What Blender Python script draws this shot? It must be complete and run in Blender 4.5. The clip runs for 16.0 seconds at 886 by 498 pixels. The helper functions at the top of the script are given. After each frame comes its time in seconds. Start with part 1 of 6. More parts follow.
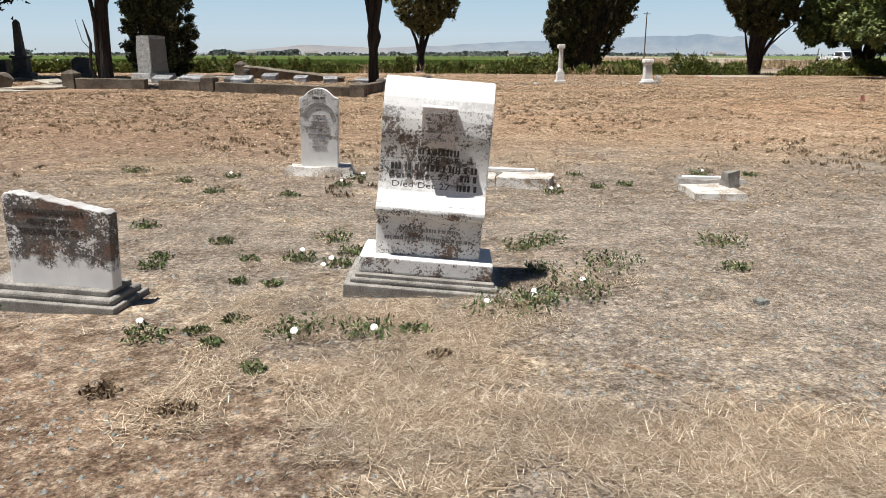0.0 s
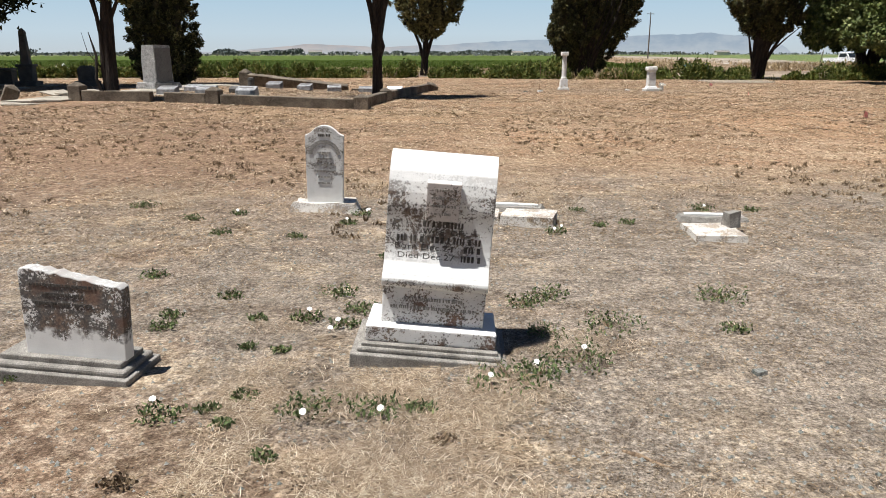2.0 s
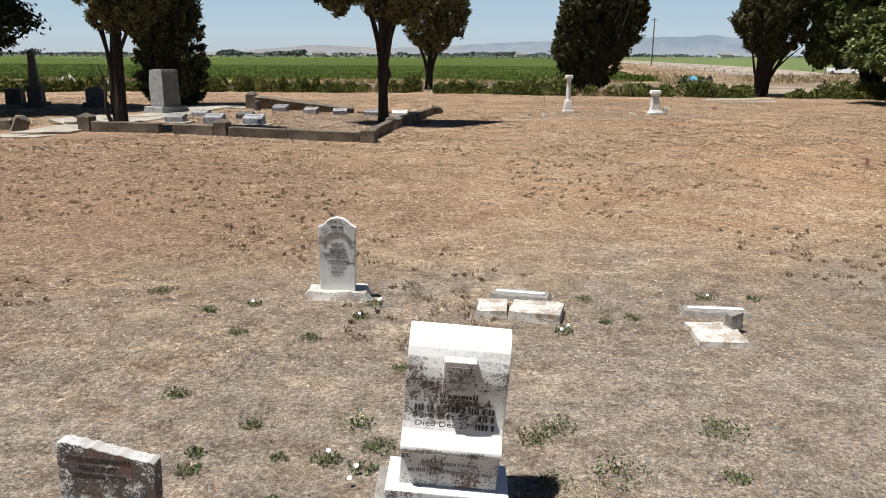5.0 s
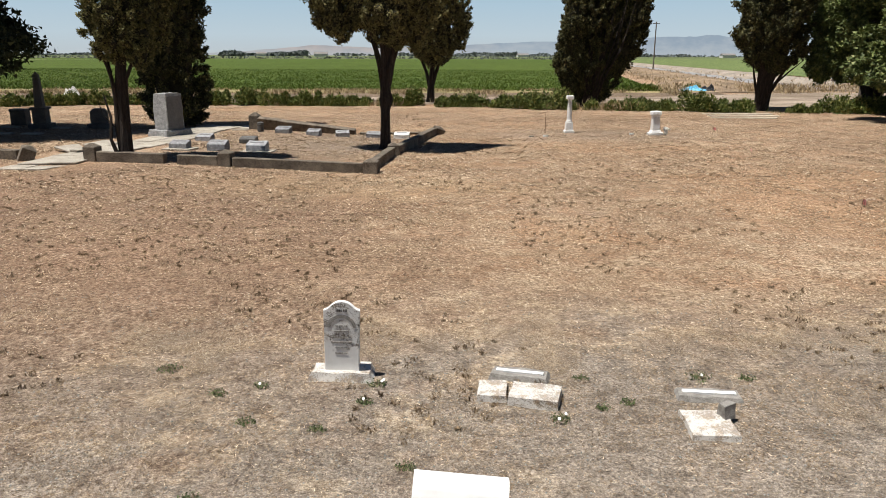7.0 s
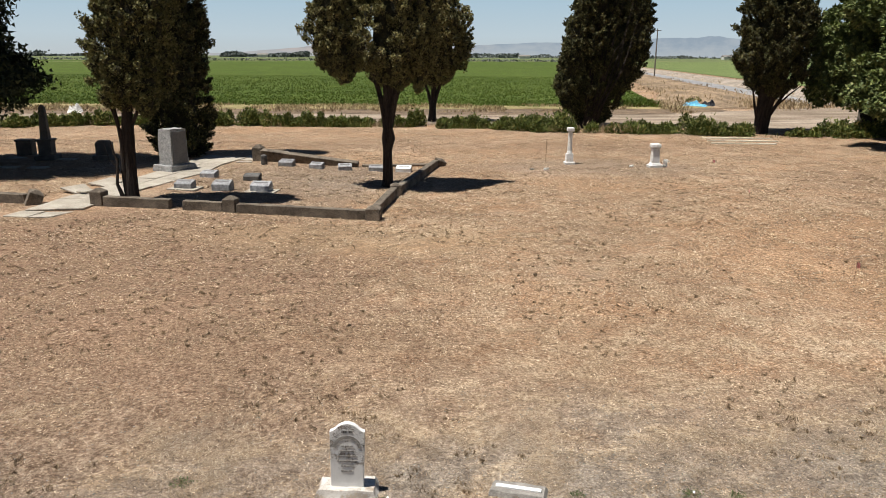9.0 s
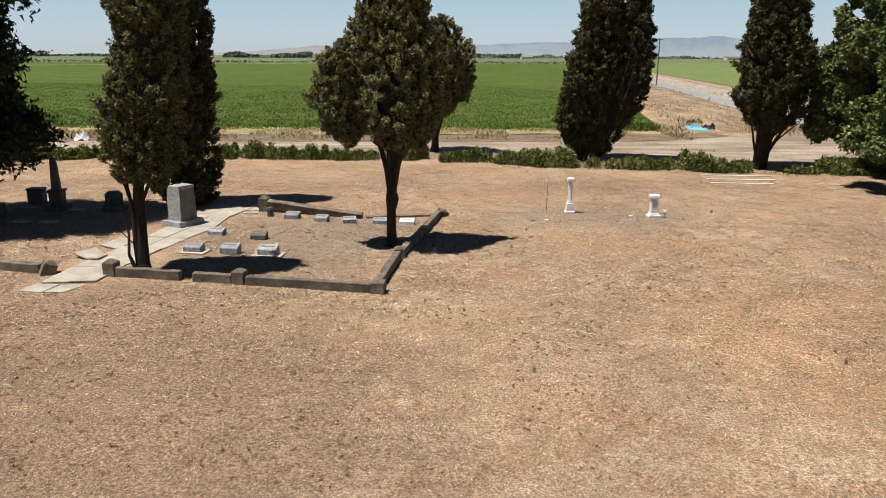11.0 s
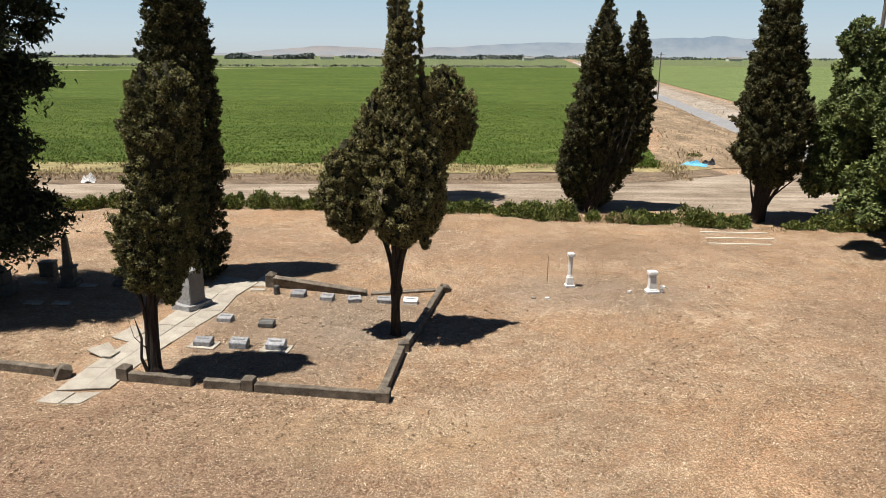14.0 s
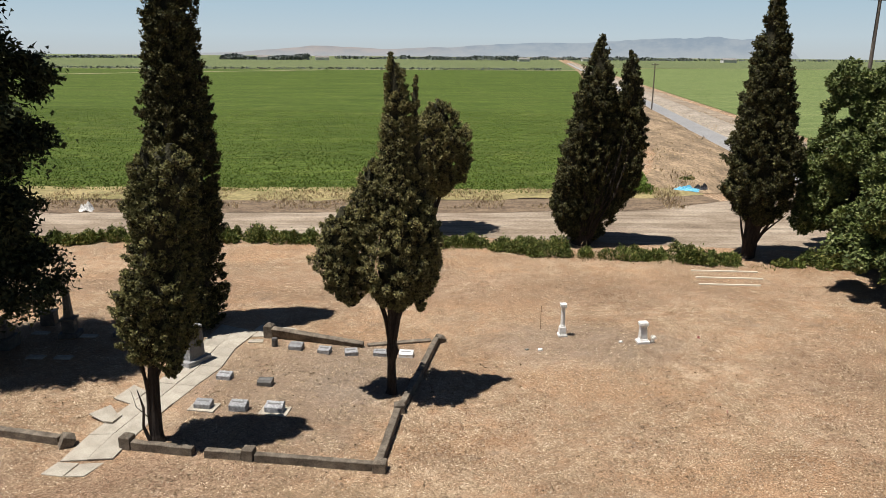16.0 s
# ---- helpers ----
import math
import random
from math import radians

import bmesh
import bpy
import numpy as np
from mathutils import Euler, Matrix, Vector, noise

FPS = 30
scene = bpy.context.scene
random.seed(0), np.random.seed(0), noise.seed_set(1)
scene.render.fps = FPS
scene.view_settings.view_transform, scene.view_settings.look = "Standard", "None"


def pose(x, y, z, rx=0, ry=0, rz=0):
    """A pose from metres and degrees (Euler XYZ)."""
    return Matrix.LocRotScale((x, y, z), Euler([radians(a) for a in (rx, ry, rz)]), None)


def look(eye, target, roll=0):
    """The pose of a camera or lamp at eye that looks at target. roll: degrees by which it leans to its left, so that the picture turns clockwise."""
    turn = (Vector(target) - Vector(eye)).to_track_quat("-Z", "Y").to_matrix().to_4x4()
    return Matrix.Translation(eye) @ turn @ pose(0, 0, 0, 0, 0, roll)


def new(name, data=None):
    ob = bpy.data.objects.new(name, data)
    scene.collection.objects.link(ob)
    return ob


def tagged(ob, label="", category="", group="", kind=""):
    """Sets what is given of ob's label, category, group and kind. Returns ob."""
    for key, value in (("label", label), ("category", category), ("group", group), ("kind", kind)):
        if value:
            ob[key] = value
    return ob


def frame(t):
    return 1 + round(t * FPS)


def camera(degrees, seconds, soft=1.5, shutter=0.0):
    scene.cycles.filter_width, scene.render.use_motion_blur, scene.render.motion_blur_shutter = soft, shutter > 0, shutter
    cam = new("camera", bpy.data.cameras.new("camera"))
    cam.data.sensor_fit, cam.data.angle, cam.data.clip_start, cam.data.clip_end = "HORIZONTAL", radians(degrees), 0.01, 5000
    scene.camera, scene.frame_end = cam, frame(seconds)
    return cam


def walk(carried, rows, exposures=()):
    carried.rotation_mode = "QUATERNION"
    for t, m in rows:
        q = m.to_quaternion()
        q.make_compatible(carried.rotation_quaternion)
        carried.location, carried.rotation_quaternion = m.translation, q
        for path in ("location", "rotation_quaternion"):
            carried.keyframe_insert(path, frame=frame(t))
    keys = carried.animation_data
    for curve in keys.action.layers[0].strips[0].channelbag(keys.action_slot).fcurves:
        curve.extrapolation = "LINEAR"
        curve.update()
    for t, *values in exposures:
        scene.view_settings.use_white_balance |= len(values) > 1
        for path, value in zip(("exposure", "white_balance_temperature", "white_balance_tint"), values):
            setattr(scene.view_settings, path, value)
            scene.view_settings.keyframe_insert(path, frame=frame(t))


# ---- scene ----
cam = camera(62.8, 16.0, soft=0.6)
PATH = [
    (0, (-0.022, 0.11, 1.378), (-0.021, 2.042, 0.862), 0.1),
    (0.5, (-0.02, 0.113, 1.456), (-0.021, 2.045, 0.939), 0.0),
    (1, (-0.032, 0.109, 1.542), (-0.035, 2.041, 1.025), 0.0),
    (1.5, (-0.035, 0.118, 1.651), (-0.04, 2.05, 1.133), 0.1),
    (2, (-0.028, 0.13, 1.812), (-0.037, 2.062, 1.293), 0.0),
    (2.5, (-0.033, 0.135, 1.971), (-0.043, 2.066, 1.452), 0.0),
    (3, (-0.063, 0.138, 2.131), (-0.074, 2.07, 1.613), 0.1),
    (3.5, (-0.088, 0.143, 2.308), (-0.099, 2.075, 1.791), 0.1),
    (4, (-0.107, 0.156, 2.494), (-0.119, 2.088, 1.978), 0.2),
    (6.5, (-0.118, 0.218, 3.625), (-0.138, 2.15, 3.109), 0.2),
    (7, (-0.114, 0.213, 3.936), (-0.135, 2.145, 3.42), 0.2),
    (7.5, (-0.124, 0.227, 4.283), (-0.144, 2.159, 3.766), 0.2),
    (8, (-0.14, 0.254, 4.665), (-0.161, 2.186, 4.149), 0.3),
    (8.5, (-0.128, 0.263, 5.1), (-0.151, 2.196, 4.584), 0.2),
    (9, (-0.134, 0.282, 5.549), (-0.158, 2.215, 5.034), 0.3),
    (11.5, (-0.163, 0.248, 8.978), (-0.194, 2.18, 8.461), 0.3),
    (12, (-0.175, 0.28, 9.643), (-0.206, 2.212, 9.126), 0.3),
    (12.5, (-0.177, 0.328, 10.316), (-0.209, 2.259, 9.799), 0.3),
    (13, (-0.191, 0.342, 11.002), (-0.225, 2.274, 10.485), 0.3),
    (13.5, (-0.215, 0.437, 11.699), (-0.249, 2.369, 11.181), 0.3),
    (14, (-0.239, 0.509, 12.403), (-0.274, 2.44, 11.885), 0.3),
    (14.5, (-0.266, 0.58, 13.113), (-0.3, 2.512, 12.595), 0.4),
    (15, (-0.25, 0.579, 13.859), (-0.28, 2.511, 13.341), 0.3),
    (15.5, (-0.254, 0.565, 14.599), (-0.279, 2.496, 14.081), 0.3),
    (16, (-0.241, 0.526, 15.34), (-0.263, 2.457, 14.821), 0.4),
]
EXPOSURES = [(0, 0.67, 6320, 10), (4, 0.56, 6260, 10), (9, 0.50, 6480, 10), (12, 0.58, 6500, 10), (15.3, 0.63, 6500, 10), (16, 0.50, 6500, 10)]
walk(cam, [(t, look(eye, target, roll)) for t, eye, target, roll in PATH], EXPOSURES)

# ---- world and sun ----
SUN_ELEV, SUN_AZ = 71.5, 249.0
world = bpy.data.worlds.new("world")
scene.world = world
world.use_nodes = True
wn = world.node_tree
sky = wn.nodes.new("ShaderNodeTexSky")
sky.sky_type, sky.sun_disc = "NISHITA", False
sky.sun_elevation, sky.sun_rotation = radians(SUN_ELEV), radians(SUN_AZ)
sky.air_density, sky.dust_density, sky.ozone_density = 1.0, 0.0, 2.0
tint = wn.nodes.new("ShaderNodeMix")
tint.data_type, tint.blend_type = "RGBA", "MULTIPLY"
tint.inputs[0].default_value, tint.inputs[7].default_value = 1.0, (0.97, 0.98, 1.06, 1.0)
wn.links.new(sky.outputs["Color"], tint.inputs[6])
wn.links.new(tint.outputs[2], wn.nodes["Background"].inputs["Color"])
wn.nodes["Background"].inputs["Strength"].default_value = 0.027

sun_data = bpy.data.lights.new("sun", "SUN")
sun_data.energy, sun_data.angle, sun_data.color = 5.0, radians(0.53), (1.0, 0.962, 0.905)
sun = new("sun", sun_data)
ce = math.cos(radians(SUN_ELEV))
sun.matrix_world = look((-40 * ce * 0.934, -40 * ce * 0.358, 40 * math.sin(radians(SUN_ELEV))), (0, 0, 0))


# ---- materials ----
class Nodes:
    """A small writer of node trees."""

    def __init__(self, name):
        self.m = bpy.data.materials.new(name)
        self.m.use_nodes = True
        self.t = self.m.node_tree
        self.b = self.t.nodes["Principled BSDF"]
        self.co = self.t.nodes.new("ShaderNodeTexCoord").outputs["Object"]

    def link(self, a, b):
        self.t.links.new(a, b)

    def noise(self, scale, detail=4.0, rough=0.6, stretch=None, vec=None):
        n = self.t.nodes.new("ShaderNodeTexNoise")
        n.inputs["Scale"].default_value, n.inputs["Detail"].default_value, n.inputs["Roughness"].default_value = scale, detail, rough
        v = vec or self.co
        if stretch:
            mp = self.t.nodes.new("ShaderNodeMapping")
            mp.inputs["Scale"].default_value = stretch
            self.link(v, mp.inputs["Vector"])
            v = mp.outputs["Vector"]
        self.link(v, n.inputs["Vector"])
        return n.outputs["Fac"]

    def ramp(self, fac, stops):
        r = self.t.nodes.new("ShaderNodeValToRGB")
        els = r.color_ramp.elements
        while len(els) < len(stops):
            els.new(0.5)
        for e, (p, c) in zip(els, stops):
            e.position = p
            e.color = c if len(c) == 4 else (*c, 1.0)
        self.link(fac, r.inputs["Fac"])
        return r.outputs["Color"]

    def fade(self, fac, lo, hi):
        """0 below lo, 1 above hi."""
        r = self.t.nodes.new("ShaderNodeMapRange")
        r.inputs["From Min"].default_value, r.inputs["From Max"].default_value = lo, hi
        self.link(fac, r.inputs["Value"])
        return r.outputs["Result"]

    def math(self, op, a, b):
        n = self.t.nodes.new("ShaderNodeMath")
        n.operation = op
        for s, v in zip(n.inputs, (a, b)):
            if isinstance(v, (int, float)):
                s.default_value = v
            else:
                self.link(v, s)
        return n.outputs[0]

    def mix(self, fac, a, b, mode="MIX"):
        n = self.t.nodes.new("ShaderNodeMix")
        n.data_type, n.blend_type = "RGBA", mode
        for s, v in ((n.inputs[0], fac), (n.inputs[6], a), (n.inputs[7], b)):
            if isinstance(v, (int, float)):
                s.default_value = v
            elif isinstance(v, tuple):
                s.default_value = v if len(v) == 4 else (*v, 1.0)
            else:
                self.link(v, s)
        return n.outputs[2]

    def xyz(self):
        n = self.t.nodes.new("ShaderNodeSeparateXYZ")
        self.link(self.co, n.inputs[0])
        return n.outputs

    def island(self):
        return self.t.nodes.new("ShaderNodeNewGeometry").outputs["Random Per Island"]

    def chance(self):
        return self.t.nodes.new("ShaderNodeObjectInfo").outputs["Random"]

    def normal_z(self):
        g = self.t.nodes.new("ShaderNodeNewGeometry")
        n = self.t.nodes.new("ShaderNodeSeparateXYZ")
        self.link(g.outputs["Normal"], n.inputs[0])
        return n.outputs[2]

    def done(self, colour, rough=0.9, bump=None, strength=0.3, distance=0.01, metal=0.0, spec=0.3):
        if isinstance(colour, tuple):
            self.b.inputs["Base Color"].default_value = colour if len(colour) == 4 else (*colour, 1.0)
        else:
            self.link(colour, self.b.inputs["Base Color"])
        if isinstance(rough, (int, float)):
            self.b.inputs["Roughness"].default_value = rough
        else:
            self.link(rough, self.b.inputs["Roughness"])
        self.b.inputs["Metallic"].default_value = metal
        self.b.inputs["Specular IOR Level"].default_value = spec
        if bump is not None:
            k = self.t.nodes.new("ShaderNodeBump")
            k.inputs["Strength"].default_value, k.inputs["Distance"].default_value = strength, distance
            self.link(bump, k.inputs["Height"])
            self.link(k.outputs[0], self.b.inputs["Normal"])
        return self.m


def plain(name, dark, light, scale=6.0, fine=60.0, rough=0.85, strength=0.4, distance=0.01, stretch=None, metal=0.0, spec=0.3, vary=0.0):
    """A weathered surface between two colours, with a grain on top."""
    n = Nodes(name)
    c = n.ramp(n.noise(scale, 5, 0.65, stretch), [(0.3, dark), (0.7, light)])
    f = n.noise(fine, 3, 0.6, stretch)
    c = n.mix(1.0, c, n.ramp(f, [(0.36, (0.62, 0.62, 0.62)), (0.64, (1.32, 1.32, 1.32))]), "MULTIPLY")
    if vary:
        c = n.mix(1.0, c, n.ramp(n.chance(), [(0, (1 - vary,) * 3), (1, (1 + vary,) * 3)]), "MULTIPLY")
    return n.done(c, rough, f, strength, distance, metal, spec)


def marble(name, clean_to, lichen, amount, white=(0.80, 0.79, 0.76), rust=0.35, top=0.0):
    """White marble with black and rusty lichen; clean below the height clean_to and, but for top, on faces that look up."""
    n = Nodes(name)
    base = n.ramp(n.noise(5, 5, 0.6), [(0.3, tuple(v * 0.84 for v in white)), (0.7, white)])
    z = n.xyz()[2]
    wander = n.noise(9, 4, 0.6)
    low = n.fade(n.math("ADD", z, n.math("MULTIPLY", n.math("SUBTRACT", wander, 0.5), 0.32)), clean_to - 0.015, clean_to + 0.03)
    side = n.math("MAXIMUM", n.math("SUBTRACT", 1.0, n.fade(n.normal_z(), 0.08, 0.42)), top)
    where = n.math("MULTIPLY", low, side)
    big = n.fade(n.noise(6, 5, 0.65), 0.36, 0.66)
    lean = n.math("MULTIPLY", n.math("SUBTRACT", big, 0.5), 0.20)
    small = n.fade(n.math("ADD", n.noise(66, 5, 0.75), lean), 0.635 - amount * 0.15, 0.655 - amount * 0.15)
    blot = n.fade(n.math("ADD", n.noise(27, 6, 0.8), lean), 0.655 - amount * 0.13, 0.68 - amount * 0.13)
    spots = n.math("MAXIMUM", small, blot)
    grey = n.math("MULTIPLY", where, n.math("ADD", n.math("MULTIPLY", big, 0.30 * amount), 0.05))
    c = n.mix(grey, base, (0.25, 0.23, 0.205))
    crust = n.ramp(n.noise(14, 3, 0.6), [(0.42, lichen), (0.62, (lichen[0] * 1.4 + 0.012, lichen[1] * 1.3, lichen[2]))])
    crust = n.mix(1.0, crust, n.ramp(n.noise(75, 4, 0.75), [(0.40, (0.45, 0.45, 0.45)), (0.60, (2.6, 2.6, 2.6))]), "MULTIPLY")
    red = n.math("MULTIPLY", n.fade(n.noise(6, 2, 0.5), 0.54, 0.66), rust)
    crust = n.mix(red, crust, (0.19, 0.075, 0.032))
    mask = n.math("MULTIPLY", where, n.math("MULTIPLY", spots, 0.92))
    c = n.mix(mask, c, crust)
    return n.done(c, 0.8, n.noise(120, 3, 0.6), 0.35, 0.004)


M_MONUMENT = marble("marble_monument", 0.30, (0.055, 0.049, 0.044), 0.70, rust=0.2)
M_PLAQUE = marble("marble_plaque", -1.0, (0.06, 0.053, 0.047), 0.5, white=(0.70, 0.64, 0.60), rust=0.1, top=0.3)
M_BASE = marble("marble_base", -0.3, (0.06, 0.05, 0.042), 0.70, white=(0.82, 0.80, 0.77), rust=0.5, top=0.12)
M_LEFT = marble("marble_left", 0.25, (0.040, 0.035, 0.031), 1.45, rust=0.5, top=0.5)
M_SMALL = marble("marble_small", 0.40, (0.075, 0.068, 0.060), 0.62, rust=0.08)
M_FALLEN = marble("marble_fallen", -0.3, (0.12, 0.105, 0.085), 0.85, white=(0.68, 0.64, 0.58), rust=0.2, top=0.8)
M_WHITE = marble("marble_white", -0.3, (0.25, 0.23, 0.20), 0.3, rust=0.0)
M_GRANITE = plain("granite_plinth", (0.15, 0.138, 0.120), (0.32, 0.298, 0.265), 9, 130, 0.9, 0.6, 0.006)
M_INK = plain("cut_letters", (0.045, 0.040, 0.035), (0.13, 0.118, 0.105), 20, 90, 0.95)
M_INK_PALE = plain("cut_letters_pale", (0.22, 0.21, 0.19), (0.34, 0.32, 0.29), 20, 90, 0.95)
M_CONCRETE = plain("curb_concrete", (0.060, 0.047, 0.035), (0.215, 0.178, 0.135), 2.2, 35, 0.95, 0.6, 0.02, vary=0.12)
M_WALKWAY = plain("walkway_concrete", (0.26, 0.228, 0.183), (0.42, 0.38, 0.312), 1.3, 25, 0.95, 0.4, 0.01, vary=0.1)
M_ROUGH = plain("rough_granite", (0.20, 0.20, 0.20), (0.46, 0.45, 0.43), 7, 40, 0.85, 1.0, 0.04)
M_POLISH = plain("smooth_granite", (0.115, 0.112, 0.11), (0.165, 0.16, 0.155), 3, 80, 0.6, 0.1, 0.003)
M_MARKER = plain("marker_granite", (0.16, 0.16, 0.165), (0.36, 0.36, 0.36), 8, 60, 0.8, 0.8, 0.02, vary=0.25)
M_DARKSTONE = plain("dark_stone", (0.06, 0.057, 0.054), (0.13, 0.123, 0.11), 3, 50, 0.7, 0.4, 0.01)
M_BARK = plain("bark", (0.014, 0.010, 0.008), (0.055, 0.042, 0.033), 3.0, 16, 0.95, 1.0, 0.05, (3.0, 3.0, 0.35))
M_WOOD = plain("weathered_wood", (0.10, 0.085, 0.07), (0.20, 0.17, 0.14), 2.0, 14, 0.95, 0.6, 0.02, (2, 2, 0.2))
M_PLANK = plain("pale_plank", (0.50, 0.44, 0.34), (0.66, 0.60, 0.50), 3.0, 30, 0.9, 0.3)
M_STICK = plain("dry_stick", (0.16, 0.11, 0.07), (0.28, 0.20, 0.13), 12, 60, 0.95)
M_STONE = plain("field_stone", (0.10, 0.12, 0.11), (0.28, 0.26, 0.23), 15, 60, 0.95, 0.8, 0.01)
M_PINK = plain("pink_plastic", (0.75, 0.30, 0.28), (0.85, 0.42, 0.38), 5, 40, 0.6)
M_TARP = plain("blue_tarp", (0.10, 0.36, 0.55), (0.18, 0.52, 0.72), 2, 12, 0.5)
M_BLACKBAG = plain("black_plastic", (0.012, 0.012, 0.014), (0.04, 0.04, 0.045), 3, 12, 0.45)
M_WHITEBAG = plain("white_plastic", (0.62, 0.60, 0.57), (0.80, 0.79, 0.76), 3, 12, 0.6)
M_PETAL = plain("white_petal", (0.78, 0.77, 0.72), (0.86, 0.85, 0.82), 20, 80, 0.7)
M_RUST = plain("rusty_iron", (0.10, 0.05, 0.03), (0.20, 0.11, 0.07), 10, 50, 0.8)
M_CARPAINT = plain("white_car_paint", (0.72, 0.72, 0.72), (0.80, 0.80, 0.80), 2, 6, 0.3, 0.02, spec=0.5)
M_RUBBER = plain("tyre_rubber", (0.015, 0.015, 0.015), (0.03, 0.03, 0.03), 8, 30, 0.9)
M_GLASS = Nodes("dark_glass").done((0.02, 0.025, 0.03), 0.08, spec=0.6)
M_CHROME = Nodes("chrome").done((0.6, 0.6, 0.6), 0.2, metal=1.0)
M_REFLECT = Nodes("lamp_lens").done((0.7, 0.7, 0.68), 0.15, spec=0.6)
M_HOUSE = plain("house_paint", (0.6, 0.58, 0.55), (0.75, 0.73, 0.70), 0.3, 2, 0.9)
M_ROOF = plain("far_roof", (0.16, 0.15, 0.14), (0.26, 0.24, 0.22), 0.5, 3, 0.9)
M_WATER = plain("canal_water", (0.27, 0.25, 0.23), (0.34, 0.32, 0.30), 0.2, 3.0, 0.35, 0.05, 0.02, spec=0.4)
M_CERAMIC = plain("white_ceramic", (0.66, 0.64, 0.60), (0.78, 0.76, 0.72), 8, 40, 0.5)


def leafy(name, dark, light, tip, rough=0.75):
    """Foliage: a colour for every spray, drier on some."""
    n = Nodes(name)
    c = n.ramp(n.island(), [(0.0, dark), (0.75, light), (1.0, tip)])
    c = n.mix(1.0, c, n.ramp(n.noise(0.9, 3, 0.6), [(0.3, (0.7, 0.7, 0.7)), (0.7, (1.25, 1.2, 1.1))]), "MULTIPLY")
    return n.done(c, rough, spec=0.12)


M_CYPRESS = leafy("cypress_spray", (0.060, 0.062, 0.024), (0.165, 0.160, 0.064), (0.235, 0.215, 0.100))
M_CYPRESS_DARK = leafy("cypress_spray_dark", (0.030, 0.032, 0.015), (0.090, 0.090, 0.038), (0.165, 0.150, 0.070))
M_CYPRESS_OLIVE = leafy("cypress_spray_olive", (0.075, 0.075, 0.031), (0.215, 0.200, 0.085), (0.30, 0.27, 0.135))
# near-black core: the shade in gaps between tufts is put into its colour
M_CYPRESS_CORE_SHADE = plain("cypress_core_shade", (0.020, 0.019, 0.010), (0.050, 0.046, 0.023), 2.5, 12, 0.95, 1.0, 0.1)
M_BROAD = leafy("broad_leaf", (0.050, 0.068, 0.023), (0.135, 0.172, 0.056), (0.25, 0.265, 0.11), 0.5)
M_CEDAR = leafy("cedar_needles", (0.014, 0.020, 0.011), (0.035, 0.045, 0.022), (0.06, 0.07, 0.035))
M_SHRUB = leafy("shrub_leaf", (0.045, 0.066, 0.018), (0.14, 0.170, 0.044), (0.30, 0.275, 0.10))
M_WEED = leafy("weed_leaf", (0.05, 0.075, 0.030), (0.125, 0.165, 0.070), (0.24, 0.27, 0.13))
M_DEADWEED = leafy("dead_weed", (0.11, 0.08, 0.052), (0.22, 0.162, 0.105), (0.36, 0.27, 0.175))
M_STRAW = leafy("dry_straw", (0.13, 0.090, 0.058), (0.42, 0.330, 0.240), (0.76, 0.68, 0.56), 0.6)
M_TUFT = leafy("lawn_tuft", (0.11, 0.070, 0.042), (0.40, 0.295, 0.198), (0.74, 0.63, 0.49), 0.6)
M_LAWN = leafy("dry_lawn_blade", (0.25, 0.175, 0.110), (0.41, 0.315, 0.215), (0.56, 0.47, 0.355), 0.6)
M_REED = leafy("dry_reed", (0.20, 0.145, 0.085), (0.38, 0.295, 0.18), (0.54, 0.45, 0.31))
M_CROP = leafy("crop_leaf", (0.050, 0.085, 0.013), (0.098, 0.145, 0.025), (0.19, 0.21, 0.06))
# greens greyed toward blue: distance haze painted into the far leaves
M_FARTREE = leafy("far_tree_haze", (0.085, 0.105, 0.105), (0.125, 0.145, 0.14), (0.16, 0.17, 0.155))


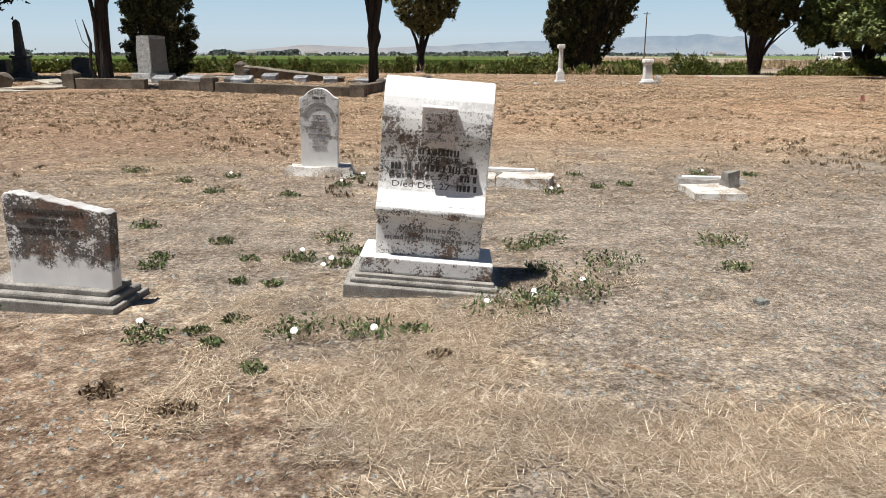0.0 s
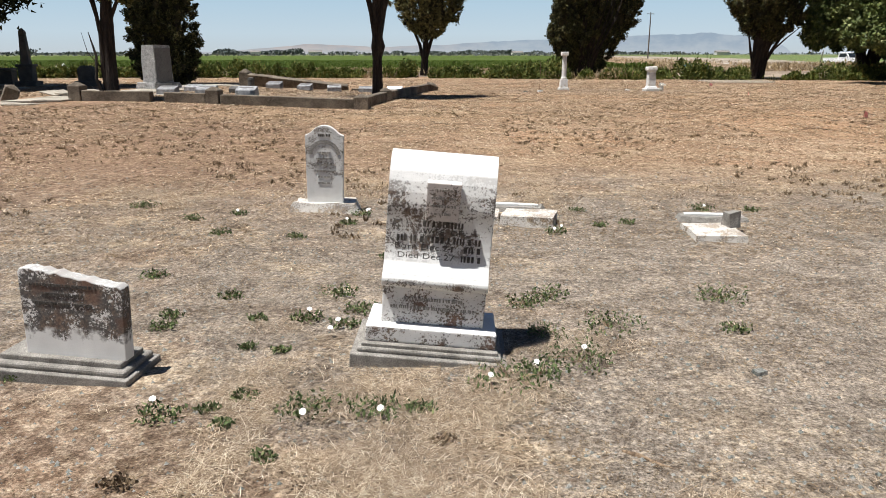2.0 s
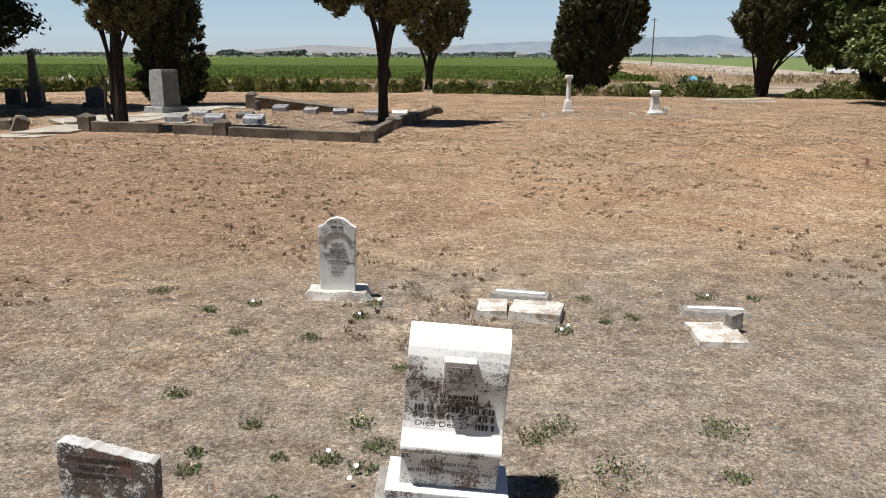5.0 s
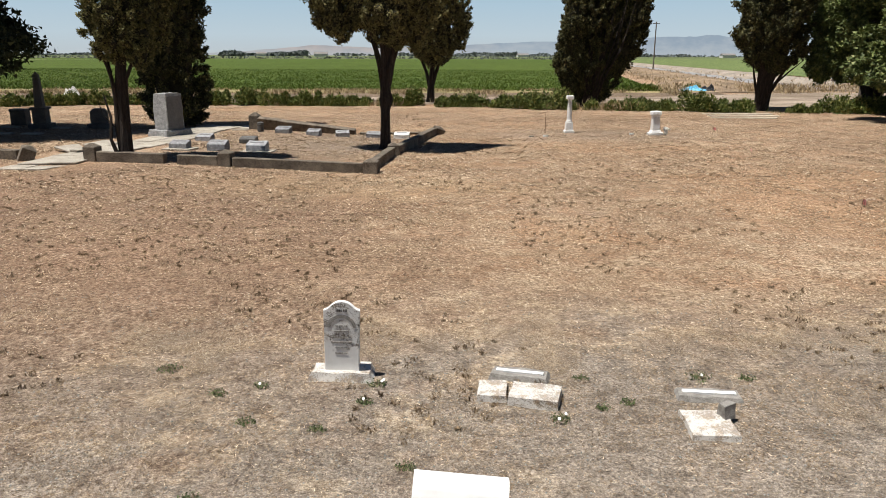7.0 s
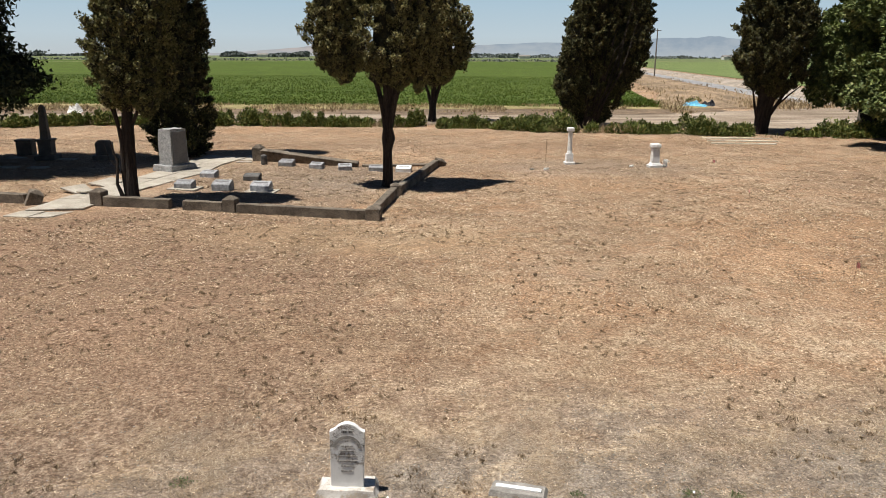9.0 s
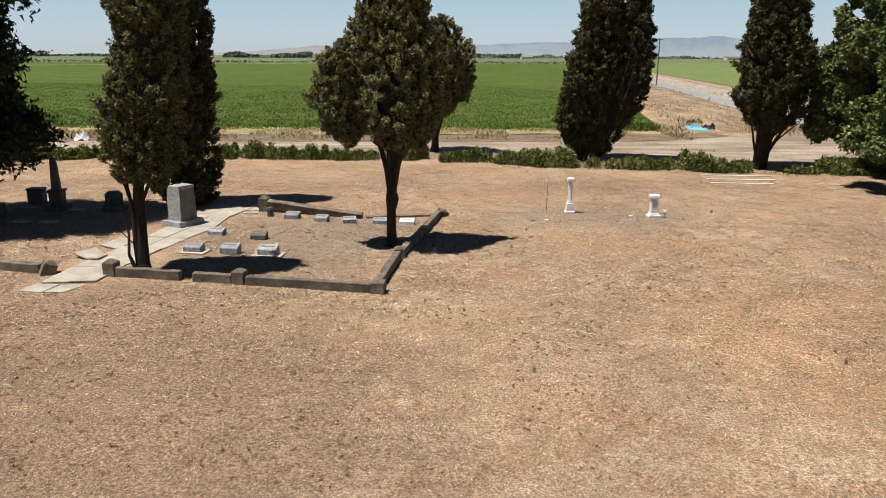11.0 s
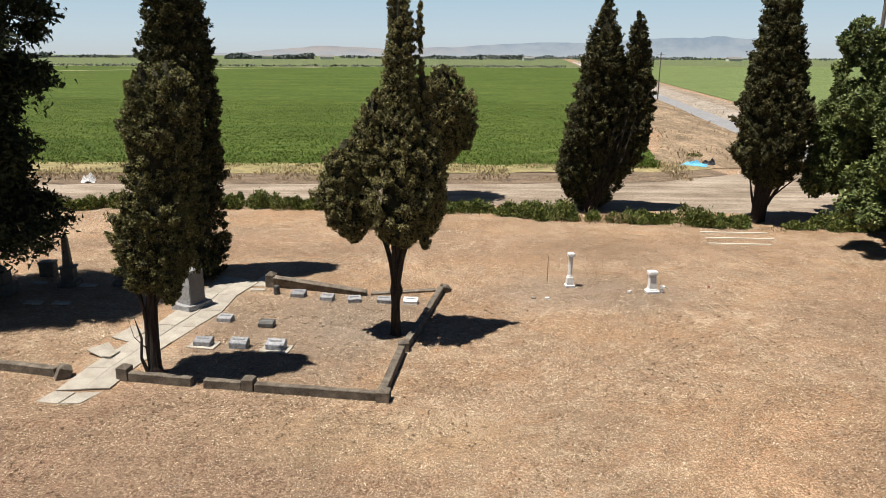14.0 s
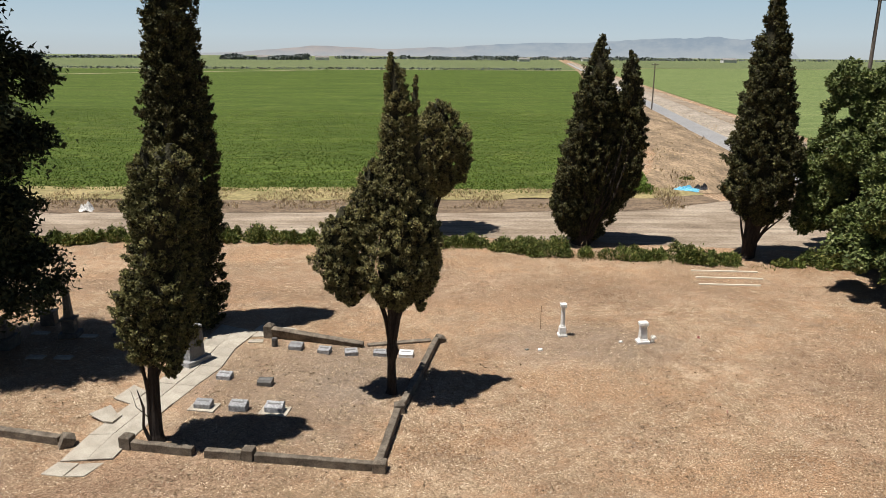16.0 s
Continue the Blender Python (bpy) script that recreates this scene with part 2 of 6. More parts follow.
def ground_material():
    """Dry cemetery ground: straw, bare grey dirt and red-brown duff, in patches."""
    n = Nodes("dry_ground")
    x, y, _ = n.xyz()
    wide = n.noise(0.16, 5, 0.6)
    mid = n.noise(0.9, 8, 0.74)
    tuft = n.noise(3.2, 6, 0.75)
    fine = n.noise(11, 6, 0.78)
    grit = n.noise(60, 5, 0.8)
    one = n.fade(n.noise(26, 5, 0.7, (0.22, 1.0, 1.0)), 0.54, 0.60)
    two = n.fade(n.noise(27, 5, 0.7, (1.0, 0.2, 1.0)), 0.54, 0.60)
    thread = n.math("MAXIMUM", one, two)
    straw = n.ramp(fine, [(0.38, (0.155, 0.108, 0.066)), (0.48, (0.30, 0.232, 0.160)), (0.57, (0.43, 0.352, 0.258)), (0.64, (0.58, 0.50, 0.385))])
    straw = n.mix(n.math("MULTIPLY", thread, 0.6), straw, (0.62, 0.525, 0.385))
    dirt = n.ramp(n.noise(22, 8, 0.85), [(0.38, (0.092, 0.075, 0.060)), (0.47, (0.206, 0.175, 0.143)), (0.54, (0.276, 0.238, 0.198)), (0.63, (0.42, 0.372, 0.316))])
    clot = n.noise(17, 6, 0.78)
    red = n.ramp(fine, [(0.39, (0.11, 0.068, 0.043)), (0.51, (0.235, 0.160, 0.110)), (0.63, (0.42, 0.33, 0.245))])
    ochre = n.ramp(fine, [(0.39, (0.185, 0.105, 0.055)), (0.50, (0.35, 0.222, 0.128)), (0.63, (0.57, 0.405, 0.262))])
    # bare earth among the nearest stones, then the orange-brown lawn, then paler straw
    edge = n.math("ADD", y, n.math("MULTIPLY", n.math("SUBTRACT", n.noise(0.35, 6, 0.7), 0.5), 6.0))
    bare = n.math("MULTIPLY", n.fade(edge, 2.2, 4.4), n.math("SUBTRACT", 1.0, n.fade(edge, 8.4, 10.6)))
    lawn = n.fade(edge, 9.0, 13.0)
    c = n.mix(n.fade(mid, 0.47, 0.56), dirt, straw)
    c = n.mix(n.math("MULTIPLY", bare, n.math("SUBTRACT", 1.0, n.math("MULTIPLY", n.fade(mid, 0.50, 0.62), 0.75))), c, dirt)
    c = n.mix(n.math("MULTIPLY", n.fade(n.noise(0.55, 6, 0.7), 0.52, 0.64), 0.65), c, red)
    lawncol = n.mix(n.fade(mid, 0.40, 0.60), ochre, straw)
    c = n.mix(n.math("MULTIPLY", lawn, 0.8), c, lawncol)
    patch = n.math("MULTIPLY", n.fade(n.noise(0.11, 6, 0.65, (1.0, 1.6, 1.0)), 0.48, 0.60), n.fade(y, 10, 16))
    c = n.mix(n.math("MULTIPLY", patch, 0.6), c, ochre)
    earth = n.math("MULTIPLY", n.fade(n.noise(0.3, 7, 0.75), 0.56, 0.66), n.fade(y, 9, 14))
    c = n.mix(n.math("MULTIPLY", earth, 0.45), c, dirt)
    warp = n.math("MULTIPLY", n.math("SUBTRACT", n.noise(0.4, 6, 0.7), 0.5), 2.6)

    def around(cx, cy, rx, ry):
        u, w = n.math("DIVIDE", n.math("SUBTRACT", x, cx), rx), n.math("DIVIDE", n.math("SUBTRACT", y, cy), ry)
        d = n.math("ADD", n.math("ADD", n.math("MULTIPLY", u, u), n.math("MULTIPLY", w, w)), warp)
        return n.math("SUBTRACT", 1.0, n.fade(d, 0.35, 1.35))
    c = n.mix(n.math("MULTIPLY", around(-10.0, 14.0, 10.0, 8.0), 0.92), c, red)
    c = n.mix(n.math("MULTIPLY", around(4.8, 5.6, 4.6, 4.2), 0.85), c, dirt)
    c = n.mix(n.math("MULTIPLY", around(-2.8, 2.3, 2.6, 1.6), 0.9), c, red)
    c = n.mix(n.math("MULTIPLY", around(-7.6, 31.5, 5.2, 5.6), 0.62), c, dirt)
    c = n.mix(n.math("MULTIPLY", around(12.0, 21.0, 6.0, 6.5), 0.6), c, ochre)
    c = n.mix(n.math("MULTIPLY", around(15.5, 18.5, 4.5, 5.0), 0.55), c, red)
    c = n.mix(n.math("MULTIPLY", around(22.0, 31.0, 7.0, 9.0), 0.45), c, red)
    c = n.mix(n.math("MULTIPLY", around(-11.5, 20.5, 9.5, 6.0), 0.8), c, red)
    c = n.mix(n.math("MULTIPLY", around(-3.0, 22.3, 5.5, 2.0), 0.3), c, (0.40, 0.315, 0.195))
    c = n.mix(n.math("MULTIPLY", around(0.0, 47.5, 30.0, 3.6), 0.40), c, red)
    c = n.mix(n.math("MULTIPLY", around(7.0, 37.8, 6.5, 3.2), 0.55), c, dirt)
    c = n.mix(n.math("MULTIPLY", around(-4.0, 33.5, 3.2, 4.0), 0.6), c, dirt)
    c = n.mix(1.0, c, n.ramp(wide, [(0.3, (0.76, 0.74, 0.72)), (0.7, (1.18, 1.17, 1.16))]), "MULTIPLY")
    c = n.mix(n.math("MULTIPLY", n.fade(clot, 0.53, 0.60), n.math("SUBTRACT", 0.36, n.math("MULTIPLY", lawn, 0.22))), c, (0.60, 0.49, 0.35))
    c = n.mix(n.math("MULTIPLY", n.math("SUBTRACT", 1.0, n.fade(clot, 0.36, 0.45)), n.math("SUBTRACT", 0.55, n.math("MULTIPLY", lawn, 0.25))), c, (0.17, 0.115, 0.075))
    c = n.mix(n.math("SUBTRACT", 1.0, n.math("MULTIPLY", lawn, 0.55)), c, n.ramp(tuft, [(0.40, (0.66, 0.64, 0.62)), (0.5, (0.95, 0.95, 0.95)), (0.61, (1.18, 1.17, 1.15))]), "MULTIPLY")
    speck = n.noise(24, 4, 0.8)
    c = n.mix(lawn, c, n.mix(1.0, c, n.ramp(speck, [(0.39, (0.46, 0.42, 0.39)), (0.47, (0.96, 0.905, 0.875)), (0.55, (1.03, 0.975, 0.94)), (0.63, (1.48, 1.45, 1.42))]), "MULTIPLY"))
    c = n.mix(1.0, c, n.ramp(grit, [(0.39, (0.48, 0.46, 0.44)), (0.5, (0.95, 0.95, 0.95)), (0.61, (1.42, 1.40, 1.37))]), "MULTIPLY")
    h = n.math("ADD", n.math("ADD", n.math("MULTIPLY", fine, 0.7), n.math("MULTIPLY", tuft, 0.8)), n.math("MULTIPLY", grit, 0.3))
    return n.done(c, 0.95, h, 0.8, 0.04, spec=0.12)


M_GROUND = ground_material()


def road_material():
    """Pale dust, scuffed, with faint wheel tracks along it."""
    n = Nodes("dirt_road")
    c = n.ramp(n.noise(0.16, 7, 0.7, (0.6, 1.2, 1.0)), [(0.34, (0.17, 0.130, 0.095)), (0.5, (0.265, 0.212, 0.160)), (0.66, (0.37, 0.31, 0.245))])
    c = n.mix(1.0, c, n.ramp(n.noise(0.8, 5, 0.65, (0.05, 1.3, 1.0)), [(0.36, (0.76, 0.75, 0.73)), (0.62, (1.14, 1.13, 1.12))]), "MULTIPLY")
    f = n.noise(5.0, 7, 0.8)
    c = n.mix(1.0, c, n.ramp(f, [(0.38, (0.68, 0.67, 0.66)), (0.5, (1.0, 1.0, 1.0)), (0.62, (1.25, 1.25, 1.24))]), "MULTIPLY")
    return n.done(c, 0.95, f, 0.7, 0.08, spec=0.1)


M_ROAD = road_material()
M_VERGE = plain("ploughed_verge", (0.085, 0.058, 0.038), (0.235, 0.170, 0.110), 0.6, 5.0, 0.95, 0.9, 0.12, (0.6, 1.3, 1.0))
M_DRYGRASS = plain("dry_grass_verge", (0.15, 0.135, 0.050), (0.36, 0.285, 0.140), 0.35, 4.0, 0.95, 0.9, 0.12, (0.5, 1.3, 1.0))
M_BANK = plain("dry_bank", (0.12, 0.085, 0.052), (0.37, 0.265, 0.165), 0.35, 3.0, 0.95, 1.0, 0.25, (1.4, 0.3, 1.0))
M_BANK_GREY = plain("grey_bank", (0.20, 0.165, 0.125), (0.36, 0.305, 0.245), 0.3, 2.5, 0.95, 0.8, 0.15, (1.4, 0.5, 1.0))


def crop_material(name, dark, light, pale):
    """Leafy rows: wide mottling, streaks along the rows, pale gaps and a leafy grain."""
    n = Nodes(name)
    c = n.ramp(n.noise(0.05, 6, 0.65, (0.5, 1.4, 1.0)), [(0.3, dark), (0.7, light)])
    c = n.mix(n.math("MULTIPLY", n.fade(n.noise(0.30, 6, 0.72, (0.22, 1.3, 1)), 0.52, 0.72), 0.6), c, pale)
    c = n.mix(n.math("MULTIPLY", n.fade(n.noise(0.045, 6, 0.7, (0.35, 1.8, 1)), 0.56, 0.72), 0.45), c, pale)
    rows = n.noise(0.9, 4, 0.7, (0.3, 1.5, 1))
    c = n.mix(1.0, c, n.ramp(rows, [(0.34, (0.62, 0.64, 0.6)), (0.5, (1.0, 1.0, 1.0)), (0.66, (1.45, 1.4, 1.3))]), "MULTIPLY")
    f = n.noise(3.4, 5, 0.8)
    c = n.mix(1.0, c, n.ramp(f, [(0.36, (0.5, 0.5, 0.5)), (0.64, (1.5, 1.5, 1.45))]), "MULTIPLY")
    return n.done(c, 0.9, f, 0.8, 0.12, spec=0.1)


M_FIELD = crop_material("crop_field", (0.043, 0.067, 0.012), (0.074, 0.106, 0.020), (0.135, 0.145, 0.045))
# paler crops, with distance haze also painted into their greens
M_FIELD_FAR = crop_material("far_crop_haze", (0.080, 0.105, 0.045), (0.130, 0.150, 0.070), (0.22, 0.21, 0.12))
M_FIELD_EAST = crop_material("east_crop_haze", (0.095, 0.130, 0.045), (0.14, 0.175, 0.065), (0.22, 0.22, 0.11))
M_STRIPE = plain("dry_stripe", (0.34, 0.29, 0.19), (0.46, 0.40, 0.28), 0.05, 0.6, 0.95)


def backdrop_material():
    """Far hills as a glowing backdrop, with the dusty haze painted into its colours."""
    n = Nodes("hills_painted_haze")
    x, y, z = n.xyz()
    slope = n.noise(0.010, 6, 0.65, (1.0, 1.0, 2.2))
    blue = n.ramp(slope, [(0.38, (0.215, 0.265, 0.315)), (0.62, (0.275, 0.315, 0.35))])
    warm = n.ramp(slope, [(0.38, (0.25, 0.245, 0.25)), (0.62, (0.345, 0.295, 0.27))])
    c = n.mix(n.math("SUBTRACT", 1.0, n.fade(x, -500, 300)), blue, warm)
    # paint the haze thicker toward the foot of the hills
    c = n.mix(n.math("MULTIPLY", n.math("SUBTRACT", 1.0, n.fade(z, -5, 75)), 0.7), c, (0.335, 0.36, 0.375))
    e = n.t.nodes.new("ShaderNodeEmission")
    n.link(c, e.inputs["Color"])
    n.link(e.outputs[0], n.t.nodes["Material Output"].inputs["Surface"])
    return n.m


def haze_material():
    """Pale sky and haze low over the horizon, painted as a glow miles behind the hills."""
    n = Nodes("painted_horizon_haze")
    z = n.xyz()[2]
    c = n.ramp(n.math("DIVIDE", z, 700.0), [(0.0, (0.36, 0.395, 0.41)), (0.18, (0.355, 0.425, 0.465)), (0.6, (0.265, 0.38, 0.465)), (1.0, (0.19, 0.31, 0.43))])
    e = n.t.nodes.new("ShaderNodeEmission")
    n.link(c, e.inputs["Color"])
    n.link(e.outputs[0], n.t.nodes["Material Output"].inputs["Surface"])
    return n.m


M_HAZE = haze_material()
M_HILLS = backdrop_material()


# ---- builders ----
def link_mesh(name, me, material, parent=None, label=""):
    ob = new(name, me)
    if material is not None and not me.materials:
        me.materials.append(material)
    if parent is not None:
        ob.parent = parent
    if label:
        ob["label"] = label
    return ob


def part(name, bm, material, parent=None, label="", smooth=False):
    me = bpy.data.meshes.new(name)
    bmesh.ops.recalc_face_normals(bm, faces=bm.faces)
    bm.to_mesh(me)
    bm.free()
    if smooth:
        for p in me.polygons:
            p.use_smooth = True
    return link_mesh(name, me, material, parent, label)


def thing(name, m, label, category, group=""):
    ob = new(name)
    ob.empty_display_size = 0.2
    x, y, h = seat(m.translation.x, m.translation.y)
    ob.matrix_world = Matrix.Translation((x - m.translation.x, y - m.translation.y, h)) @ m
    return tagged(ob, label, category, group)


def soup(name, verts, faces, material, parent=None, label=""):
    """A mesh from arrays: verts (N, 3) and faces (M, 3 or 4)."""
    k = faces.shape[1]
    me = bpy.data.meshes.new(name)
    me.vertices.add(len(verts))
    me.vertices.foreach_set("co", np.ascontiguousarray(verts, dtype=np.float32).ravel())
    me.loops.add(faces.size)
    me.loops.foreach_set("vertex_index", np.ascontiguousarray(faces, dtype=np.int32).ravel())
    me.polygons.add(len(faces))
    me.polygons.foreach_set("loop_start", np.arange(0, faces.size, k, dtype=np.int32))
    me.update(calc_edges=True)
    return link_mesh(name, me, material, parent, label)


def bevel(bm, width, segments=1):
    bmesh.ops.bevel(bm, geom=list(bm.edges), offset=width, segments=segments, affect="EDGES", profile=0.6)


def block(x0, x1, y0, y1, z0, z1, edge=0.01, segments=2, top=None, wear=0.0):
    """A box with rounded edges; top = (dx, dy) draws the upper face in; wear roughens it."""
    bm = bmesh.new()
    bmesh.ops.create_cube(bm, size=1.0)
    for v in bm.verts:
        sx, sy, up = v.co.x > 0, v.co.y > 0, v.co.z > 0
        x, y = (x1 if sx else x0), (y1 if sy else y0)
        if up and top:
            x += -top[0] if sx else top[0]
            y += -top[1] if sy else top[1]
        v.co = (x, y, z1 if up else z0)
    if wear:
        bmesh.ops.subdivide_edges(bm, edges=list(bm.edges), cuts=4, use_grid_fill=True)
        roughen(bm, wear, 5.0)
    elif edge:
        bevel(bm, edge, segments)
    return bm


def roughen(bm, amount, scale, seed=0.0):
    for v in bm.verts:
        v.co += noise.noise_vector(v.co * scale + Vector((seed, 0, 0))) * amount


def prism(points, a, b, axis="x", edge=0.0, segments=1):
    """A profile drawn along an axis. Points are (y, z) for x, (x, z) for y, (x, y) for z."""
    bm = bmesh.new()

    def at(p, s):
        return {"x": (s, p[0], p[1]), "y": (p[0], s, p[1]), "z": (p[0], p[1], s)}[axis]
    one = [bm.verts.new(at(p, a)) for p in points]
    two = [bm.verts.new(at(p, b)) for p in points]
    bm.faces.new(one)
    bm.faces.new(two[::-1])
    for i in range(len(points)):
        j = (i + 1) % len(points)
        bm.faces.new((one[i], one[j], two[j], two[i]))
    bmesh.ops.recalc_face_normals(bm, faces=bm.faces)
    if edge:
        bevel(bm, edge, segments)
    return bm


def lathe(profile, sides=24, cap=True):
    """Rings of (radius, z) round the z axis."""
    bm = bmesh.new()
    rings = [[bm.verts.new((r * math.cos(2 * math.pi * i / sides), r * math.sin(2 * math.pi * i / sides), z)) for i in range(sides)] for r, z in profile]
    for a, b in zip(rings, rings[1:]):
        for i in range(sides):
            j = (i + 1) % sides
            bm.faces.new((a[i], a[j], b[j], b[i]))
    if cap:
        bm.faces.new(rings[0][::-1])
        bm.faces.new(rings[-1])
    return bm


def tube(bm, points, radii, sides=7, seed=0.0, gnarl=0.0):
    """A tapered stem along points, added to bm."""
    rings = []
    for k, (p, r) in enumerate(zip(points, radii)):
        p = Vector(p)
        d = Vector(points[min(k + 1, len(points) - 1)]) - Vector(points[max(k - 1, 0)])
        d.normalize()
        u = d.cross(Vector((0.3, 1, 0.1))).normalized()
        w = d.cross(u)
        ring = []
        for i in range(sides):
            a = 2 * math.pi * i / sides
            rr = r * (1 + gnarl * math.sin(3 * a + seed + 0.9 * k) * 0.5 + gnarl * noise.noise(Vector((a, k * 0.7, seed))))
            ring.append(bm.verts.new(p + (u * math.cos(a) + w * math.sin(a)) * rr))
        rings.append(ring)
    for a, b in zip(rings, rings[1:]):
        for i in range(sides):
            j = (i + 1) % sides
            bm.faces.new((a[i], a[j], b[j], b[i]))
    bm.faces.new(rings[0][::-1])
    bm.faces.new(rings[-1])
    return bm


def value_noise(x, y, scale, seed):
    """Smooth noise from 0 to 1 over arrays of places."""
    rng = np.random.RandomState(seed)
    table = rng.rand(256, 256)
    u, v = x * scale + 1000.0, y * scale + 1000.0
    i, j = np.floor(u).astype(int), np.floor(v).astype(int)
    fu, fv = u - i, v - j
    fu, fv = fu * fu * (3 - 2 * fu), fv * fv * (3 - 2 * fv)
    i0, i1, j0, j1 = i % 256, (i + 1) % 256, j % 256, (j + 1) % 256
    return (table[i0, j0] * (1 - fu) + table[i1, j0] * fu) * (1 - fv) + (table[i0, j1] * (1 - fu) + table[i1, j1] * fu) * fv


def ease(v, a, b):
    u = np.clip((v - a) / (b - a), 0, 1)
    return u * u * (3 - 2 * u)


def rise(x, y):
    """The gentle swell of the ground under the family plots, in metres."""
    return 0.25 * ease(-x, 1.0, 12.0) * ease(y, 19.0, 26.0) * (1 - ease(y, 42.0, 50.0))


def seat(x, y):
    """A place on the swell: things up there stand a little nearer than on level ground."""
    h = float(rise(np.float64(x), np.float64(y)))
    k = 1 - h / 13.0
    return x * k, 0.4 + (y - 0.4) * k, h


def relief(x, y):
    """The ground's unevenness in metres."""
    near = np.clip(1.5 - np.hypot(x, y - 5) / 40.0, 0, 1)
    return rise(x, y) + near * (0.05 * (value_noise(x, y, 0.5, 3) - 0.5) + 0.028 * (value_noise(x, y, 2.1, 4) - 0.5) + 0.012 * (value_noise(x, y, 6.0, 5) - 0.5)) - 0.004


def relief_at(x, y):
    return float(relief(np.array([float(x)]), np.array([float(y)]))[0])


def spaced(lo, hi, a, b, step, growth):
    """Grid lines: even between a and b, then growing out to lo and hi."""
    mid = list(np.arange(a, b + 1e-6, step))
    up, s = [mid[-1]], step
    while up[-1] < hi:
        s *= growth
        up.append(up[-1] + s)
    down, s = [mid[0]], step
    while down[-1] > lo:
        s *= growth
        down.append(down[-1] - s)
    return np.array(down[:0:-1] + mid + up[1:])


def sheet(name, xs, ys, height, material, label, category, kind="structure"):
    gx, gy = np.meshgrid(xs, ys)
    v = np.stack([gx, gy, height(gx, gy)], -1).reshape(-1, 3)
    w, h = len(xs), len(ys)
    i = (np.arange(h - 1)[:, None] * w + np.arange(w - 1)[None, :]).ravel()
    ob = soup(name, v, np.stack([i, i + 1, i + w + 1, i + w], -1), material)
    for p in ob.data.polygons:
        p.use_smooth = True
    return tagged(ob, label, category, kind=kind)


def strip(name, left, right, steps, lift, material, label, category, wobble=0.0, crown=0.0, seed=0):
    """A band between two lines of (x, y) points, a little above the ground."""
    across = 8
    verts = []
    for k in range(steps + 1):
        s = k / steps
        a, b = along(left, s), along(right, s)
        for c in range(across + 1):
            u = c / across
            p = a.lerp(b, u)
            push = wobble * (noise.noise(Vector((p.x * 0.3, p.y * 0.3, seed))) if c in (0, across) else 0)
            p += (b - a).normalized() * push
            z = lift + crown * math.sin(math.pi * u) * min(1.0, s / 0.03) ** 0.5
            verts.append((p.x, p.y, z))
    w = across + 1
    i = (np.arange(steps)[:, None] * w + np.arange(across)[None, :]).ravel()
    ob = soup(name, np.array(verts), np.stack([i, i + 1, i + w + 1, i + w], -1), material)
    return tagged(ob, label, category, kind="structure")


def along(points, s):
    pts = [Vector((*p, 0)) for p in points]
    lens = [(b - a).length for a, b in zip(pts, pts[1:])]
    d = s * sum(lens)
    for a, b, n in zip(pts, pts[1:], lens):
        if d <= n:
            return a.lerp(b, d / n)
        d -= n
    return pts[-1].copy()


def sprays(centres, size, seed, upright=0.5, aspect=0.55):
    """Many small pointed leaf quads round centres: verts and faces."""
    rng = np.random.RandomState(seed)
    n = len(centres)
    d = rng.normal(size=(n, 3))
    d[:, 2] = np.abs(d[:, 2]) * (1 + upright) + upright
    d /= np.linalg.norm(d, axis=1)[:, None]
    e = np.cross(d, rng.normal(size=(n, 3)))
    e /= np.linalg.norm(e, axis=1)[:, None]
    s = (size * (0.6 + 0.8 * rng.rand(n)))[:, None]
    v = np.stack([centres - d * s * 0.5, centres + e * s * aspect * 0.5, centres + d * s * 0.6, centres - e * s * aspect * 0.5], 1)
    return v.reshape(-1, 3), np.arange(4 * n).reshape(n, 4)


def blades(base, d, side, length, width):
    """Pointed leaf triangles from a base along d: verts and faces."""
    n = len(base)
    half = side * (0.5 * width)[:, None]
    v = np.stack([base - half, base + half, base + d * length[:, None]], 1)
    return v.reshape(-1, 3), np.arange(3 * n).reshape(n, 3)


def unit(a):
    return a / np.linalg.norm(a, axis=-1, keepdims=True)


# ---- ground and the land around ----
sheet("ground", spaced(-4400, 4400, -7, 7, 0.14, 1.10), spaced(-60, 4600, 0.2, 13, 0.14, 1.10), relief, M_GROUND,
      "dry sandy cemetery ground with straw and bare patches", "ground")
DRIFT = 0.13  # the canal and its banks run this far east for each metre north


def bank(x0, y):
    return (x0 + DRIFT * y, y)


strip("dirt_road", [(-160, 57), (-40, 60.5), (-10, 61.5), (8, 61), (26, 58), (60, 56)], [(-160, 69), (-40, 70), (0, 72), (20, 74), (40, 84), (62, 84)], 80, 0.02, M_ROAD,
      "pale dusty dirt road with wheel tracks beside the field", "road", 0.9, 0.03, 1)
strip("grass_verge", [(-160, 74), (-40, 75.5), (0, 77.5), (20, 79.0), (29, 82)], [(-160, 82), (-40, 83.5), (0, 84.5), (18, 84.5), (25, 86)], 90, 0.14, M_DRYGRASS,
      "yellow dry grass along the edge of the crops", "verge", 1.6, 0.05, 4)
strip("field_verge", [(-160, 68.5), (-40, 69.6), (0, 71.6), (20, 73.5), (29, 79)], [(-160, 75), (-40, 76.5), (0, 78.5), (18, 80), (27, 83)], 80, 0.05, M_VERGE,
      "brown ploughed verge with dry stubble along the field", "verge", 0.8, 0.12, 2)
